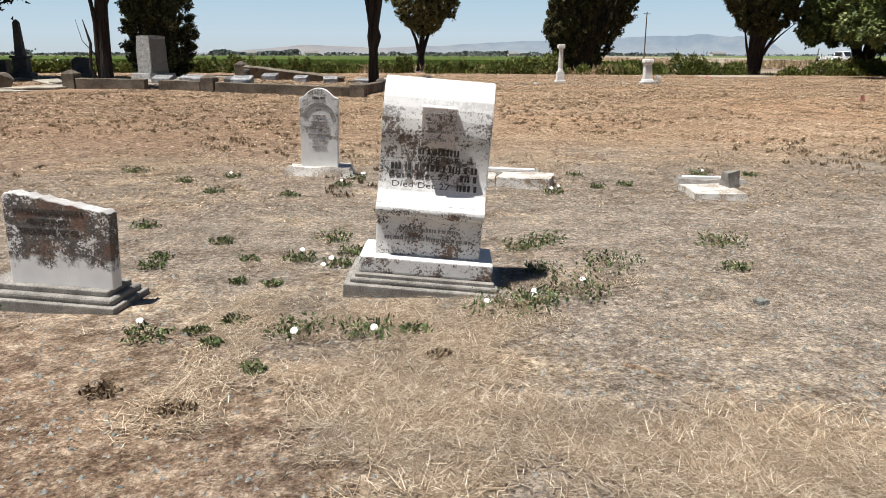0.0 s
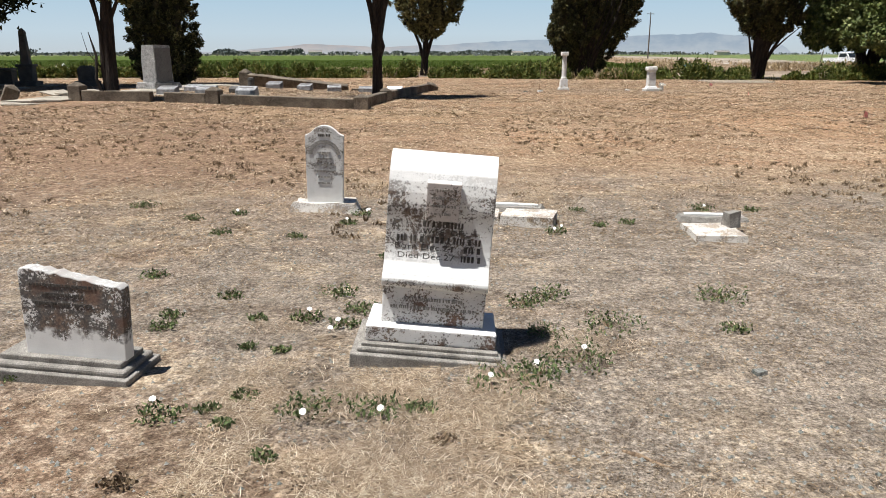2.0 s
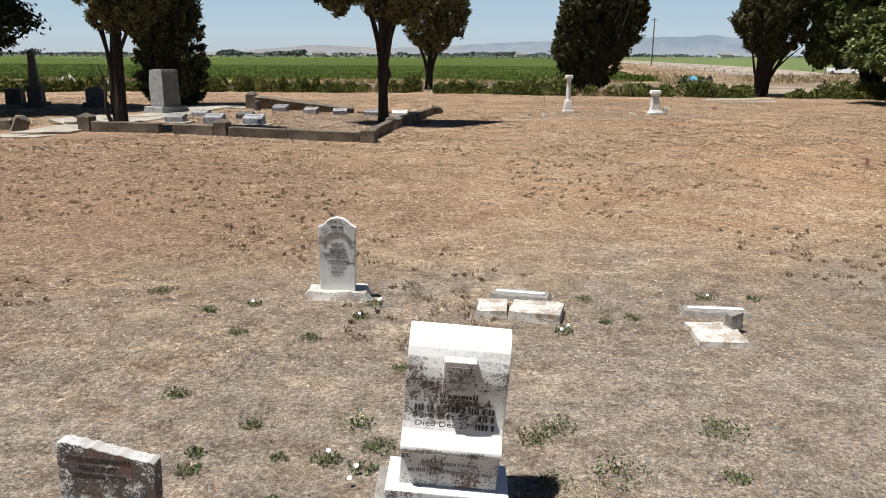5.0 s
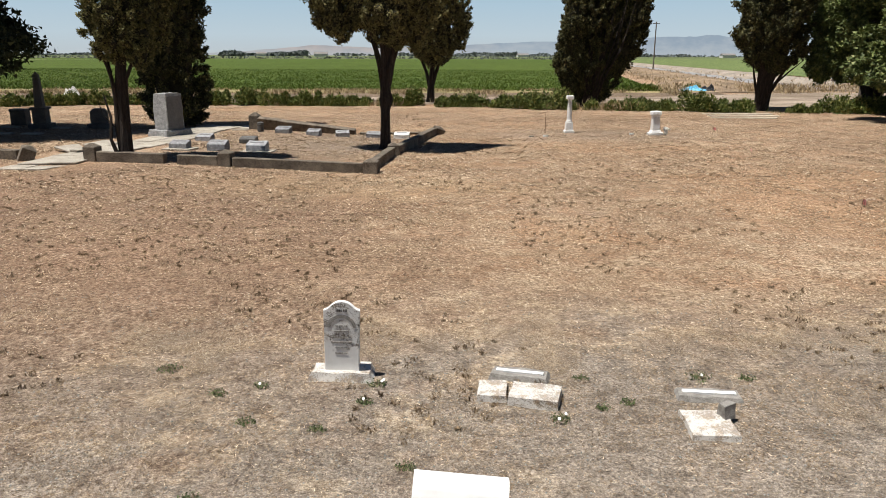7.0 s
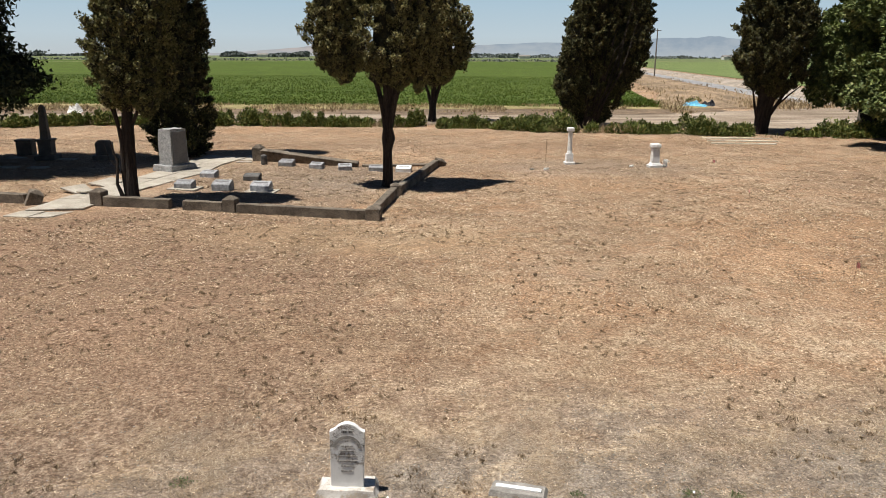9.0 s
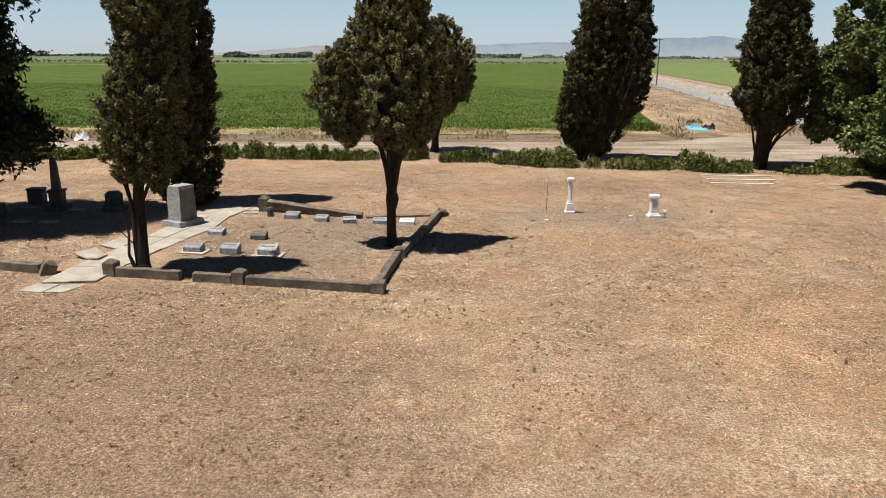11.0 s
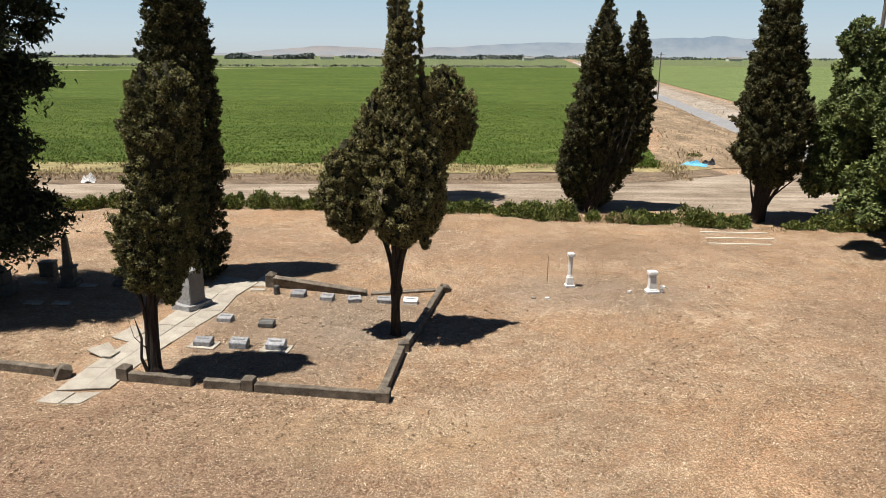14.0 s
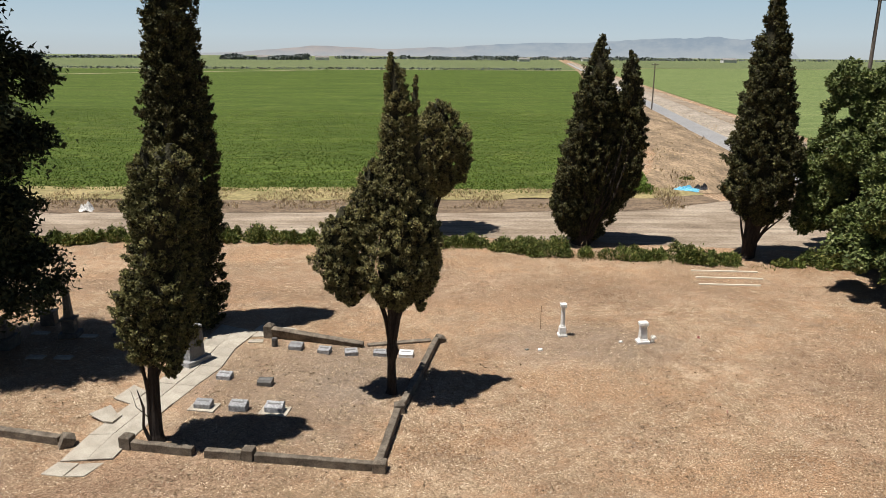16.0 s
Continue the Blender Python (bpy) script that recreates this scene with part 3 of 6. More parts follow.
strip("crop_field", [(-900, 80), (-40, 80), (0, 81.5), (23, 81.5)], [(-900, 700), (-272, 700), (0, 740), (124, 745)], 60, 0.12, M_FIELD,
      "wide green field of low leafy crops", "field", 0.0, 0.0, 3)
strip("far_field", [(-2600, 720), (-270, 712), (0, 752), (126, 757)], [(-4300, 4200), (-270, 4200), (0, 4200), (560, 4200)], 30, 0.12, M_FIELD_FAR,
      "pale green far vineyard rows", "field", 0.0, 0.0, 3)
strip("dry_margin", [(-900, 700.5), (-272, 700.5), (0, 740.5), (124, 745.5)], [(-2600, 719), (-270, 711), (0, 751), (126, 756)], 30, 0.06, M_STRIPE,
      "dry pale margin between two fields", "verge")
strip("dry_strip", [(-420, 380), (-300, 470), (-200, 600), (-120, 690)], [(-424, 386), (-304, 477), (-203, 607), (-122, 699)], 30, 0.22, M_STRIPE,
      "straw-coloured strip across the green field", "verge", 2.0)
strip("dry_bank", [(20, 82.5), bank(17, 110), bank(20.5, 300), bank(26, 740), bank(28, 1400)], [(40, 84), bank(30.3, 110), bank(30.3, 300), bank(30.3, 740), bank(30.3, 1400)], 70, 0.05, M_BANK,
      "bank of dry orange grass beside the canal", "bank", 0.6, 0.7, 5)
strip("canal_water", [bank(29.6, 88), bank(29.8, 300), bank(29.8, 1400)], [bank(35.0, 88), bank(35.0, 300), bank(35.0, 1400)], 60, 0.10, M_WATER,
      "murky still water in the irrigation canal", "canal")
strip("canal_bank", [bank(34.3, 86), bank(34.3, 300), bank(34.3, 1400)], [bank(42.5, 86), bank(42.5, 300), bank(42.5, 1400)], 60, 0.05, M_BANK_GREY,
      "grey cracked canal bank with dry weeds", "bank", 0.5, 0.9, 6)
strip("farm_track", [bank(42.0, 84), bank(42.0, 300), bank(42.0, 1400)], [bank(47.5, 84), bank(47.0, 300), bank(47.0, 1400)], 60, 0.09, M_ROAD,
      "pale farm track on the canal bank", "road", 0.4, 0.04, 7)
strip("east_field", [bank(50, 90), bank(50, 300), bank(50, 900)], [(700, 90), (900, 300), (1600, 900)], 40, 0.1, M_FIELD_EAST,
      "green field beyond the farm track", "field", 0.0, 0.0, 8)
strip("east_far_field", [bank(50, 910), bank(50, 4200)], [(1700, 910), (4300, 4200)], 20, 0.12, M_FIELD_FAR, "pale far field with haze painted into its green", "field")

# hills as a ridge far behind everything
RIDGE = [(-2600, 6), (-1700, 10), (-1250, 22), (-820, 62), (-560, 56), (-400, 46), (0, 60), (374, 80), (700, 84), (1016, 104), (1500, 121), (1800, 112), (2140, 115), (2520, 107), (3300, 90)]
rx = np.linspace(-2600, 3300, 300)
rz = np.interp(rx, [p[0] for p in RIDGE], [p[1] for p in RIDGE])
rz = rz * (1 + 0.10 * (value_noise(rx, rx * 0, 0.008, 21) - 0.5) + 0.05 * (value_noise(rx, rx * 0, 0.03, 22) - 0.5))
rows = []
for f, back in ((-0.1, 0), (0.35, 20), (0.7, 45), (1.0, 70), (0.9, 120)):
    rows.append(np.stack([rx, 4300 + back + 0 * rx, rz * f - 4], -1))
rv = np.concatenate(rows)
ri = (np.arange(4)[:, None] * 300 + np.arange(299)[None, :]).ravel()
tagged(soup("backdrop_hills", rv, np.stack([ri, ri + 1, ri + 301, ri + 300], -1), M_HILLS), "far bare hills with blue dusty haze painted in", "hills", kind="structure")

# added glowing wall that carries the painted sky low over the horizon
hv = []
for a in np.linspace(radians(-20), radians(200), 89):
    hv += [(4740 * math.cos(a), 4740 * math.sin(a), -30), (4740 * math.cos(a), 4740 * math.sin(a), 700)]
hi = 2 * np.arange(88)
tagged(soup("backdrop_sky", np.array(hv), np.stack([hi, hi + 2, hi + 3, hi + 1], -1), M_HAZE), "pale blue sky and haze painted on a glowing wall above the horizon", "sky", kind="structure")

# a far line of trees and farm buildings along the horizon
rng = np.random.RandomState(31)
tc = []
for x0, x1, y0, tall, count in ((-1150, -640, 1880, 6, 260), (-520, -330, 1700, 11, 300), (-330, 60, 2100, 7, 160), (-150, 700, 2200, 8, 420), (-60, 170, 1900, 9, 120), (700, 2000, 2300, 6, 200), (-1250, -1230, 1500, 16, 30), (-970, -940, 1700, 13, 40)):
    x = rng.uniform(x0, x1, count)
    h = tall * (0.4 + 0.9 * value_noise(x, x * 0, 0.03, 40))
    for _ in range(5):
        tc.append(np.stack([x + rng.normal(0, 3, count), y0 + rng.uniform(-30, 30, count), h * rng.uniform(0.1, 1.0, count)], -1))
fv, ff = sprays(np.concatenate(tc), 5.0, 32, 0.2, 1.1)
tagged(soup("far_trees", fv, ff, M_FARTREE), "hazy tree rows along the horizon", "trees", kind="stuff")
rng = np.random.RandomState(33)
x = rng.uniform(-620, 108, 1500)
y = np.interp(x, [-620, -272, 0, 106], [706, 706, 746, 751]) + rng.normal(0, 1.2, 1500)
fv, ff = sprays(np.stack([x, y, rng.uniform(0.2, 2.0, 1500)], -1), 1.7, 34, 0.2, 1.0)
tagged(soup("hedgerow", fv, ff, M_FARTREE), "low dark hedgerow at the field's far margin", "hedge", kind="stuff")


def farmhouse(x, y, w, d, h, label):
    t = thing("farmhouse", pose(x, y, 0, 0, 0, 12), label, "house", "far farm buildings")
    part("wall", block(-w / 2, w / 2, -d / 2, d / 2, 0, h, 0.1, 1), M_HOUSE, t)
    part("roof", prism([(-d / 2 - 0.5, h), (0, h + d * 0.28), (d / 2 + 0.5, h)], -w / 2 - 0.4, w / 2 + 0.4), M_ROOF, t)


farmhouse(-420, 1650, 22, 12, 6, "small white far-off farmhouse among trees")
farmhouse(-290, 1660, 30, 14, 6, "long pale far-off barn by the fields")
farmhouse(160, 1700, 26, 12, 5, "pale far-off shed below the hills")
farmhouse(640, 1750, 34, 14, 6, "white far-off barn in the haze")
farmhouse(330, 1850, 28, 12, 6, "low white far-off farm building")


# ---- crops, reeds and hedges ----
rng = np.random.RandomState(51)
n = 110000
y = 81.5 + 120 * rng.rand(n) ** 1.5
x = rng.uniform(-0.66, 0.32, n) * (y + 6)
keep = (x < 11 + 0.148 * y) & (value_noise(x, y, 0.5, 50) + 0.4 * rng.rand(n) > 0.45) & ((y > 84) | (rng.rand(n) < 0.5))
x, y = x[keep], y[keep]
m = len(x)
way = unit(rng.normal(size=(m, 3)) + np.array([0, 0, 0.8]))
v, f = blades(np.stack([x, y, 0.12 + 0.06 * rng.rand(m)], -1), way, unit(np.cross(way, rng.normal(size=(m, 3)))), rng.uniform(0.14, 0.3, m), rng.uniform(0.08, 0.16, m))
tagged(soup("crop_plants", v, f, M_CROP), "low green crop plants in rows", "crops", kind="stuff")

rng = np.random.RandomState(53)
n = 5200
y = 82 + 150 * rng.rand(n) ** 1.5
x = DRIFT * y + np.where(rng.rand(n) < 0.6, rng.uniform(14, 29, n), rng.uniform(34.5, 42.5, n))
keep = value_noise(x, y, 0.22, 54) > 0.55
c = np.stack([x, y, 0.25 + 0.55 * rng.rand(n)], -1)[keep]
fv, ff = sprays(c, 0.45, 55, 0.9, 0.25)
tagged(soup("dry_reeds", fv, ff, M_REED), "dry yellow reeds and grass on the canal banks", "grass", kind="stuff")
n = 16000
x = rng.uniform(-62, 24, n)
y = rng.uniform(73, 84, n) + 0.05 * x
keep = value_noise(x, y, 0.3, 56) > 0.42
c = np.stack([x, y, 0.1 + 0.18 * rng.rand(n)], -1)[keep]
fv, ff = sprays(c, 0.4, 57, 0.8, 0.2)
tagged(soup("verge_stubble", fv, ff, M_REED), "dry stubble tufts on the ploughed verge", "grass", kind="stuff")
n = 6000
x = rng.uniform(22, 62, n)
y = 80 + rng.normal(0, 2.2, n) + 0.25 * (x - 22)
c = np.stack([x, y, 0.10 + 0.75 * rng.rand(n)], -1)[(x < 25) | (x > 32)]
fv, ff = sprays(c, 0.42, 58, 1.0, 0.16)
tagged(soup("tall_dry_grass", fv, ff, M_REED), "tall bleached grass along the dirt road", "grass", kind="stuff")


def shrub(x, y, w, d, h, seed, material=None, label="low leafy green shrub along the dirt road", size=0.20, count=700):
    """A bush of several uneven mounds with shoots standing out of them."""
    rng = np.random.RandomState(seed)
    k = max(4, int(2.6 * w))
    mx, my = rng.uniform(-0.5, 0.5, k) * w * 0.85, rng.uniform(-0.5, 0.5, k) * d * 0.8
    mr, mh = rng.uniform(0.22, 0.42, k) * d, h * rng.uniform(0.35, 0.95, k) * (1 - 0.8 * (mx / w) ** 2)
    pick = rng.randint(0, k, count)
    off = unit(rng.normal(size=(count, 3)))
    off[:, 2] = np.abs(off[:, 2])
    deep = 0.55 + 0.5 * rng.rand(count)
    c = np.stack([mx[pick] + off[:, 0] * mr[pick] * deep, my[pick] + off[:, 1] * mr[pick] * deep, off[:, 2] * mh[pick] * deep * (1 + 0.25 * (rng.rand(count) < 0.06))], -1)
    c[:, 2] += 0.03
    way = unit(off * 0.6 + np.array([0, 0, 0.4]) + 0.6 * rng.normal(size=(count, 3)))
    v, f = blades(c, way, unit(np.cross(way, rng.normal(size=(count, 3)))), size * rng.uniform(0.6, 1.4, count), size * rng.uniform(0.4, 0.9, count))
    t = soup("shrub", v, f, material or M_SHRUB)
    t.matrix_world = pose(x, y, 0.0)
    tagged(t, label, "shrub", "shrubs along the road")
    bm = bmesh.new()
    for j in range(k):
        tube(bm, [(mx[j] * 0.7, my[j] * 0.7, -0.03), (mx[j], my[j], mh[j] * 0.7)], [0.02, 0.008], 4)
    part("stem", bm, M_STICK, t)["kind"] = "stuff"
    return t


SHRUBS = [(-36, 57.2, 4.5, 1.6, 1.0), (-32, 58.3, 3.6, 1.6, 1.0), (-28.6, 59.4, 3.4, 1.5, 1.15), (-25.6, 59.8, 2.6, 1.4, 0.8), (-18.0, 59.6, 2.6, 1.5, 1.05), (-15.6, 59.8, 3.0, 1.8, 1.35),
          (-12.9, 59.6, 2.8, 1.5, 1.1), (-10.4, 59.3, 2.6, 1.4, 1.0), (-7.6, 59.3, 2.6, 1.3, 0.8), (-4.4, 59.2, 2.6, 1.2, 0.8), (-3.2, 59.6, 1.1, 1.0, 1.3), (0.2, 58.6, 2.6, 1.5, 1.0),
          (2.8, 58.0, 2.8, 1.6, 1.05), (5.2, 57.2, 2.8, 1.7, 1.1), (7.6, 56.6, 3.0, 2.0, 1.5), (9.6, 56.0, 1.8, 1.3, 0.7), (13.2, 55.4, 2.6, 1.5, 0.9), (15.4, 55.1, 2.0, 1.3, 0.75),
          (18.0, 54.6, 2.2, 1.7, 1.45), (20.2, 54.2, 2.2, 1.4, 1.05), (25.6, 53.8, 2.0, 1.4, 0.55), (28.0, 53.6, 2.6, 1.8, 1.15), (31.5, 53.8, 3.6, 2.0, 1.3), (35.5, 53.6, 3.6, 2.0, 1.2)]
for k, (x, y, w, d, h) in enumerate(SHRUBS):
    shrub(x, y, 1.3 * w, 1.1 * d, 1.15 * h, 200 + 3 * k, count=int(1500 * w))
shrub(20.6, 84.5, 6.0, 5.0, 0.9, 300, M_CROP, "patch of bright green grass beside the canal bank", 0.3, 2600)
shrub(29.5, 92, 2.4, 1.6, 0.9, 303, None, "green bush on the dry canal bank")
rng = np.random.RandomState(310)
n = 15000
x = rng.uniform(-40, 38, n)
y = np.interp(x, [q[0] for q in SHRUBS], [q[1] for q in SHRUBS]) + rng.normal(0, 0.75, n)
keep = value_noise(x, y, 0.35, 311) > 0.30 + 0.3 * rng.rand(n)
x, y = x[keep], y[keep]
m = len(x)
way = unit(rng.normal(size=(m, 3)) * 0.4 + np.array([0, 0, 1.0]))
tall = 0.75 * value_noise(x, y, 0.6, 312) ** 1.5
green = value_noise(x, y, 0.25, 313) > 0.5
for name, pick, material, label in (("hedge_weeds", green, M_SHRUB, "green weeds between the shrubs along the road"), ("hedge_grass", ~green, M_REED, "dry yellow grass between the shrubs along the road")):
    z = tall[pick] * rng.rand(pick.sum())
    v, f = blades(np.stack([x[pick], y[pick], z], -1), way[pick], unit(np.cross(way[pick], rng.normal(size=(pick.sum(), 3)))), rng.uniform(0.15, 0.42, pick.sum()), rng.uniform(0.03, 0.08, pick.sum()))
    tagged(soup(name, v, f, material), label, "grass", kind="stuff")


# ---- trees ----
ball = bmesh.new()
bmesh.ops.create_icosphere(ball, subdivisions=1, radius=1.0)
BALL_V = np.array([v.co[:] for v in ball.verts])
BALL_F = np.array([[v.index for v in f.verts] for f in ball.faces])
ball.free()


def crown_points(lobes, per_metre, clump, leaves, seed, size, tall=1.6, rise=0.9):
    """Tufts of foliage on lumpy, pointed lobes: the leaf triangles and the twiggy, shade-coloured inside of each tuft.
    A lobe is a list of (x, y, z, radius) rings from the bottom to the top; rise lifts the tufts' tips."""
    rng = np.random.RandomState(seed)
    verts, lumps, faces = [], [], []
    count = 0
    for lobe in lobes:
        lobe = np.array(lobe, float)
        zs = lobe[:, 2]
        area = float(np.sum(np.diff(zs) * (lobe[1:, 3] + lobe[:-1, 3]) * math.pi))
        n = max(6, int(area * per_metre))
        zz = np.linspace(zs[0], zs[-1], 200)
        cdf = np.cumsum(np.interp(zz, zs, lobe[:, 3]) + 0.12)
        z = np.interp(rng.rand(n), cdf / cdf[-1], zz)
        a = rng.rand(n) * 2 * math.pi
        full = np.interp(z, zs, lobe[:, 3])
        tuft = clump * np.clip((full + 0.12) / 0.9, 0.4, 1.0) * (0.5 + 0.8 * rng.rand(n))
        stray = np.where(rng.rand(n) < 0.07, 1.13, 1.0)
        r = np.maximum(full - 0.7 * tuft, 0.02) * (0.76 + 0.36 * value_noise(a * 1.9 + seed, z * 0.9, 1.0, seed + 7)) * (0.72 + 0.36 * rng.rand(n)) * stray
        cx, cy = np.interp(z, zs, lobe[:, 0]), np.interp(z, zs, lobe[:, 1])
        z = np.minimum(z, zs[-1] - 0.8 * tuft)
        centre = np.stack([cx + r * np.cos(a), cy + r * np.sin(a), z], -1)
        out = unit(np.stack([np.cos(a), np.sin(a), rise * tall * (0.4 + 0.6 * rng.rand(n))], -1) + 0.25 * rng.normal(size=(n, 3)))
        rough = 1 + 0.75 * (rng.rand(n, len(BALL_V), 1) - 0.5)
        lumps.append((centre[:, None, :] + BALL_V[None] * rough * tuft[:, None, None] * 0.48 * np.array([1, 1, tall])).reshape(-1, 3))
        faces.append((BALL_F[None] + (count + np.arange(n)[:, None, None] * len(BALL_V))).reshape(-1, 3))
        count += n * len(BALL_V)
        off = unit(rng.normal(size=(n, leaves, 3)))
        s = rng.rand(n, leaves, 1)
        spread = tuft[:, None, None] * (0.95 - 0.55 * s) * (0.55 + 0.45 * rng.rand(n, leaves, 1))
        p = centre[:, None, :] + out[:, None, :] * tuft[:, None, None] * tall * (1.25 * s - 0.55) + off * spread
        o = np.broadcast_to(out[:, None, :], p.shape)
        way = unit(o * 0.45 + off * 0.35 + 0.5 * rng.normal(size=p.shape)).reshape(-1, 3)
        face = unit(off * 0.8 + o * 0.3 + np.array([0, 0, 0.45]) + 0.45 * rng.normal(size=p.shape)).reshape(-1, 3)
        side = unit(np.cross(way, face))
        m = len(way)
        verts.append(blades(p.reshape(-1, 3), way, side, size * (0.6 + 0.7 * rng.rand(m)), size * 0.85 * (0.6 + 0.7 * rng.rand(m)))[0])
    v = np.concatenate(verts)
    return v, np.arange(len(v)).reshape(-1, 3), np.concatenate(lumps), np.concatenate(faces)


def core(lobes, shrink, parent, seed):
    """The twiggy inside of a dense crown, coloured dark to stand for its shade."""
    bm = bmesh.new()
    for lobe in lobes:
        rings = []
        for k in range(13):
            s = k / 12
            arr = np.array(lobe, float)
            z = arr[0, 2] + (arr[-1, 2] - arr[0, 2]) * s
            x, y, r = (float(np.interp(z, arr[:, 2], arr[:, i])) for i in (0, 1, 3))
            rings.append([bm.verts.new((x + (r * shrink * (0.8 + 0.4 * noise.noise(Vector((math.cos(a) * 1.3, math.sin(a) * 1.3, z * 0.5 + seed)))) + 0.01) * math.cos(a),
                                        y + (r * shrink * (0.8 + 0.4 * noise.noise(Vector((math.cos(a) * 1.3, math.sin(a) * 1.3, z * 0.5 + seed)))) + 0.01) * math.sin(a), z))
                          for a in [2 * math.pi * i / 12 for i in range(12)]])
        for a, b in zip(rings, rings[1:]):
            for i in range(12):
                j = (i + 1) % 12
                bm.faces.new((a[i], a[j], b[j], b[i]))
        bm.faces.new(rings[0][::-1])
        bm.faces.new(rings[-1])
    part("shade_inner_growth", bm, M_CYPRESS_CORE_SHADE, parent)


def tree(name, x, y, label, lobes, trunk, limbs, material, seed, per_metre=10.0, clump=0.25, leaves=108, size=0.084, shrink=0.6, tall=1.3, rise=0.9):
    t = thing(name, pose(x, y, 0), label, "tree", "cemetery trees")
    bm = bmesh.new()
    tube(bm, [p[:3] for p in trunk], [p[3] for p in trunk], 12, seed, 0.28)
    part("trunk", bm, M_BARK, t, smooth=False)
    for k, limb in enumerate(limbs):
        bm = bmesh.new()
        tube(bm, [p[:3] for p in limb], [p[3] for p in limb], 7, seed + k, 0.2)
        part("limb", bm, M_BARK, t)
    v, f, lv, lf = crown_points(lobes, per_metre, clump, leaves, seed, size, tall, rise)
    soup("crown", v, f, material, t)
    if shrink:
        soup("shade_twig_mass", lv, lf, M_CYPRESS_CORE_SHADE, t, "twiggy inside of the crown, painted dark as shade")["kind"] = "stuff"
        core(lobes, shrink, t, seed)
    return t


# slender cypress beside the walkway
tree("cypress_tree", -12.18, 27.12, "olive-green cypress with a split bare trunk beside the walkway",
     [[(0.3, 0, 3.5, 0.7), (0.35, 0, 4.0, 1.45), (0.5, 0, 4.8, 1.65), (0.7, 0, 6.5, 1.55), (1.0, 0, 8.5, 1.35), (1.25, 0.1, 10.3, 1.15), (1.45, 0.1, 11.3, 0.8), (1.5, 0.1, 11.9, 0.2)],
      [(0.35, -0.1, 8.0, 0.4), (0.35, -0.1, 9.5, 0.7), (0.5, 0, 10.9, 0.6), (0.55, 0, 11.8, 0.1)],
      [(1.15, -0.8, 3.2, 0.2), (1.2, -0.8, 3.6, 0.45), (1.2, -0.7, 4.4, 0.6), (1.1, -0.5, 5.0, 0.2)]],
     [(0, 0, -0.1, 0.33), (0.0, 0, 0.3, 0.24), (0.0, 0, 1.2, 0.21), (0.02, 0, 2.2, 0.20), (0.1, 0, 3.5, 0.17), (0.4, 0, 6.5, 0.15), (1.0, 0, 10, 0.05)],
     [[(-0.12, -0.1, -0.1, 0.11), (-0.20, -0.12, 1.0, 0.08), (-0.16, -0.1, 2.2, 0.08), (-0.32, -0.1, 3.6, 0.05)], [(-0.2, -0.2, 0.0, 0.09), (-0.42, -0.25, 0.7, 0.06), (-0.36, -0.2, 1.5, 0.05), (-0.55, -0.2, 2.3, 0.015)],
      [(0.10, 0.05, 0.1, 0.10), (0.16, 0, 1.5, 0.08), (0.22, 0.0, 2.8, 0.08), (0.9, 0, 4.2, 0.04)], [(-0.1, 0, 2.0, 0.08), (-0.28, -0.2, 3.2, 0.06), (-0.7, -0.3, 4.6, 0.02)], [(-0.1, -0.1, 0.9, 0.03), (-0.6, -0.3, 1.6, 0.012), (-0.75, -0.3, 2.3, 0.006)]],
     M_CYPRESS, 61)
# tall dark columnar cypress behind the grey monument
tree("cypress_tree", -15.0, 39.9, "tall dense dark columnar cypress behind the granite monument",
     [[(0, 0, 0.15, 1.4), (0, 0, 0.8, 1.75), (0, 0, 3.0, 1.9), (0, 0, 6.0, 2.05), (0, 0, 10.0, 2.0), (0, 0, 14.0, 1.75), (0, 0, 18.0, 1.4), (0, 0, 21.0, 0.85), (0, 0, 23.2, 0.1)]],
     [(0, 0, -0.1, 0.5), (0, 0, 1.0, 0.42), (0, 0, 8, 0.3), (0, 0, 20, 0.08)], [[(0.2, -0.3, 0, 0.14), (0.8, -0.9, 1.2, 0.1), (1.2, -1.2, 3.0, 0.05)]],
     M_CYPRESS_DARK, 62, per_metre=7.0, size=0.135, clump=0.29, leaves=66)
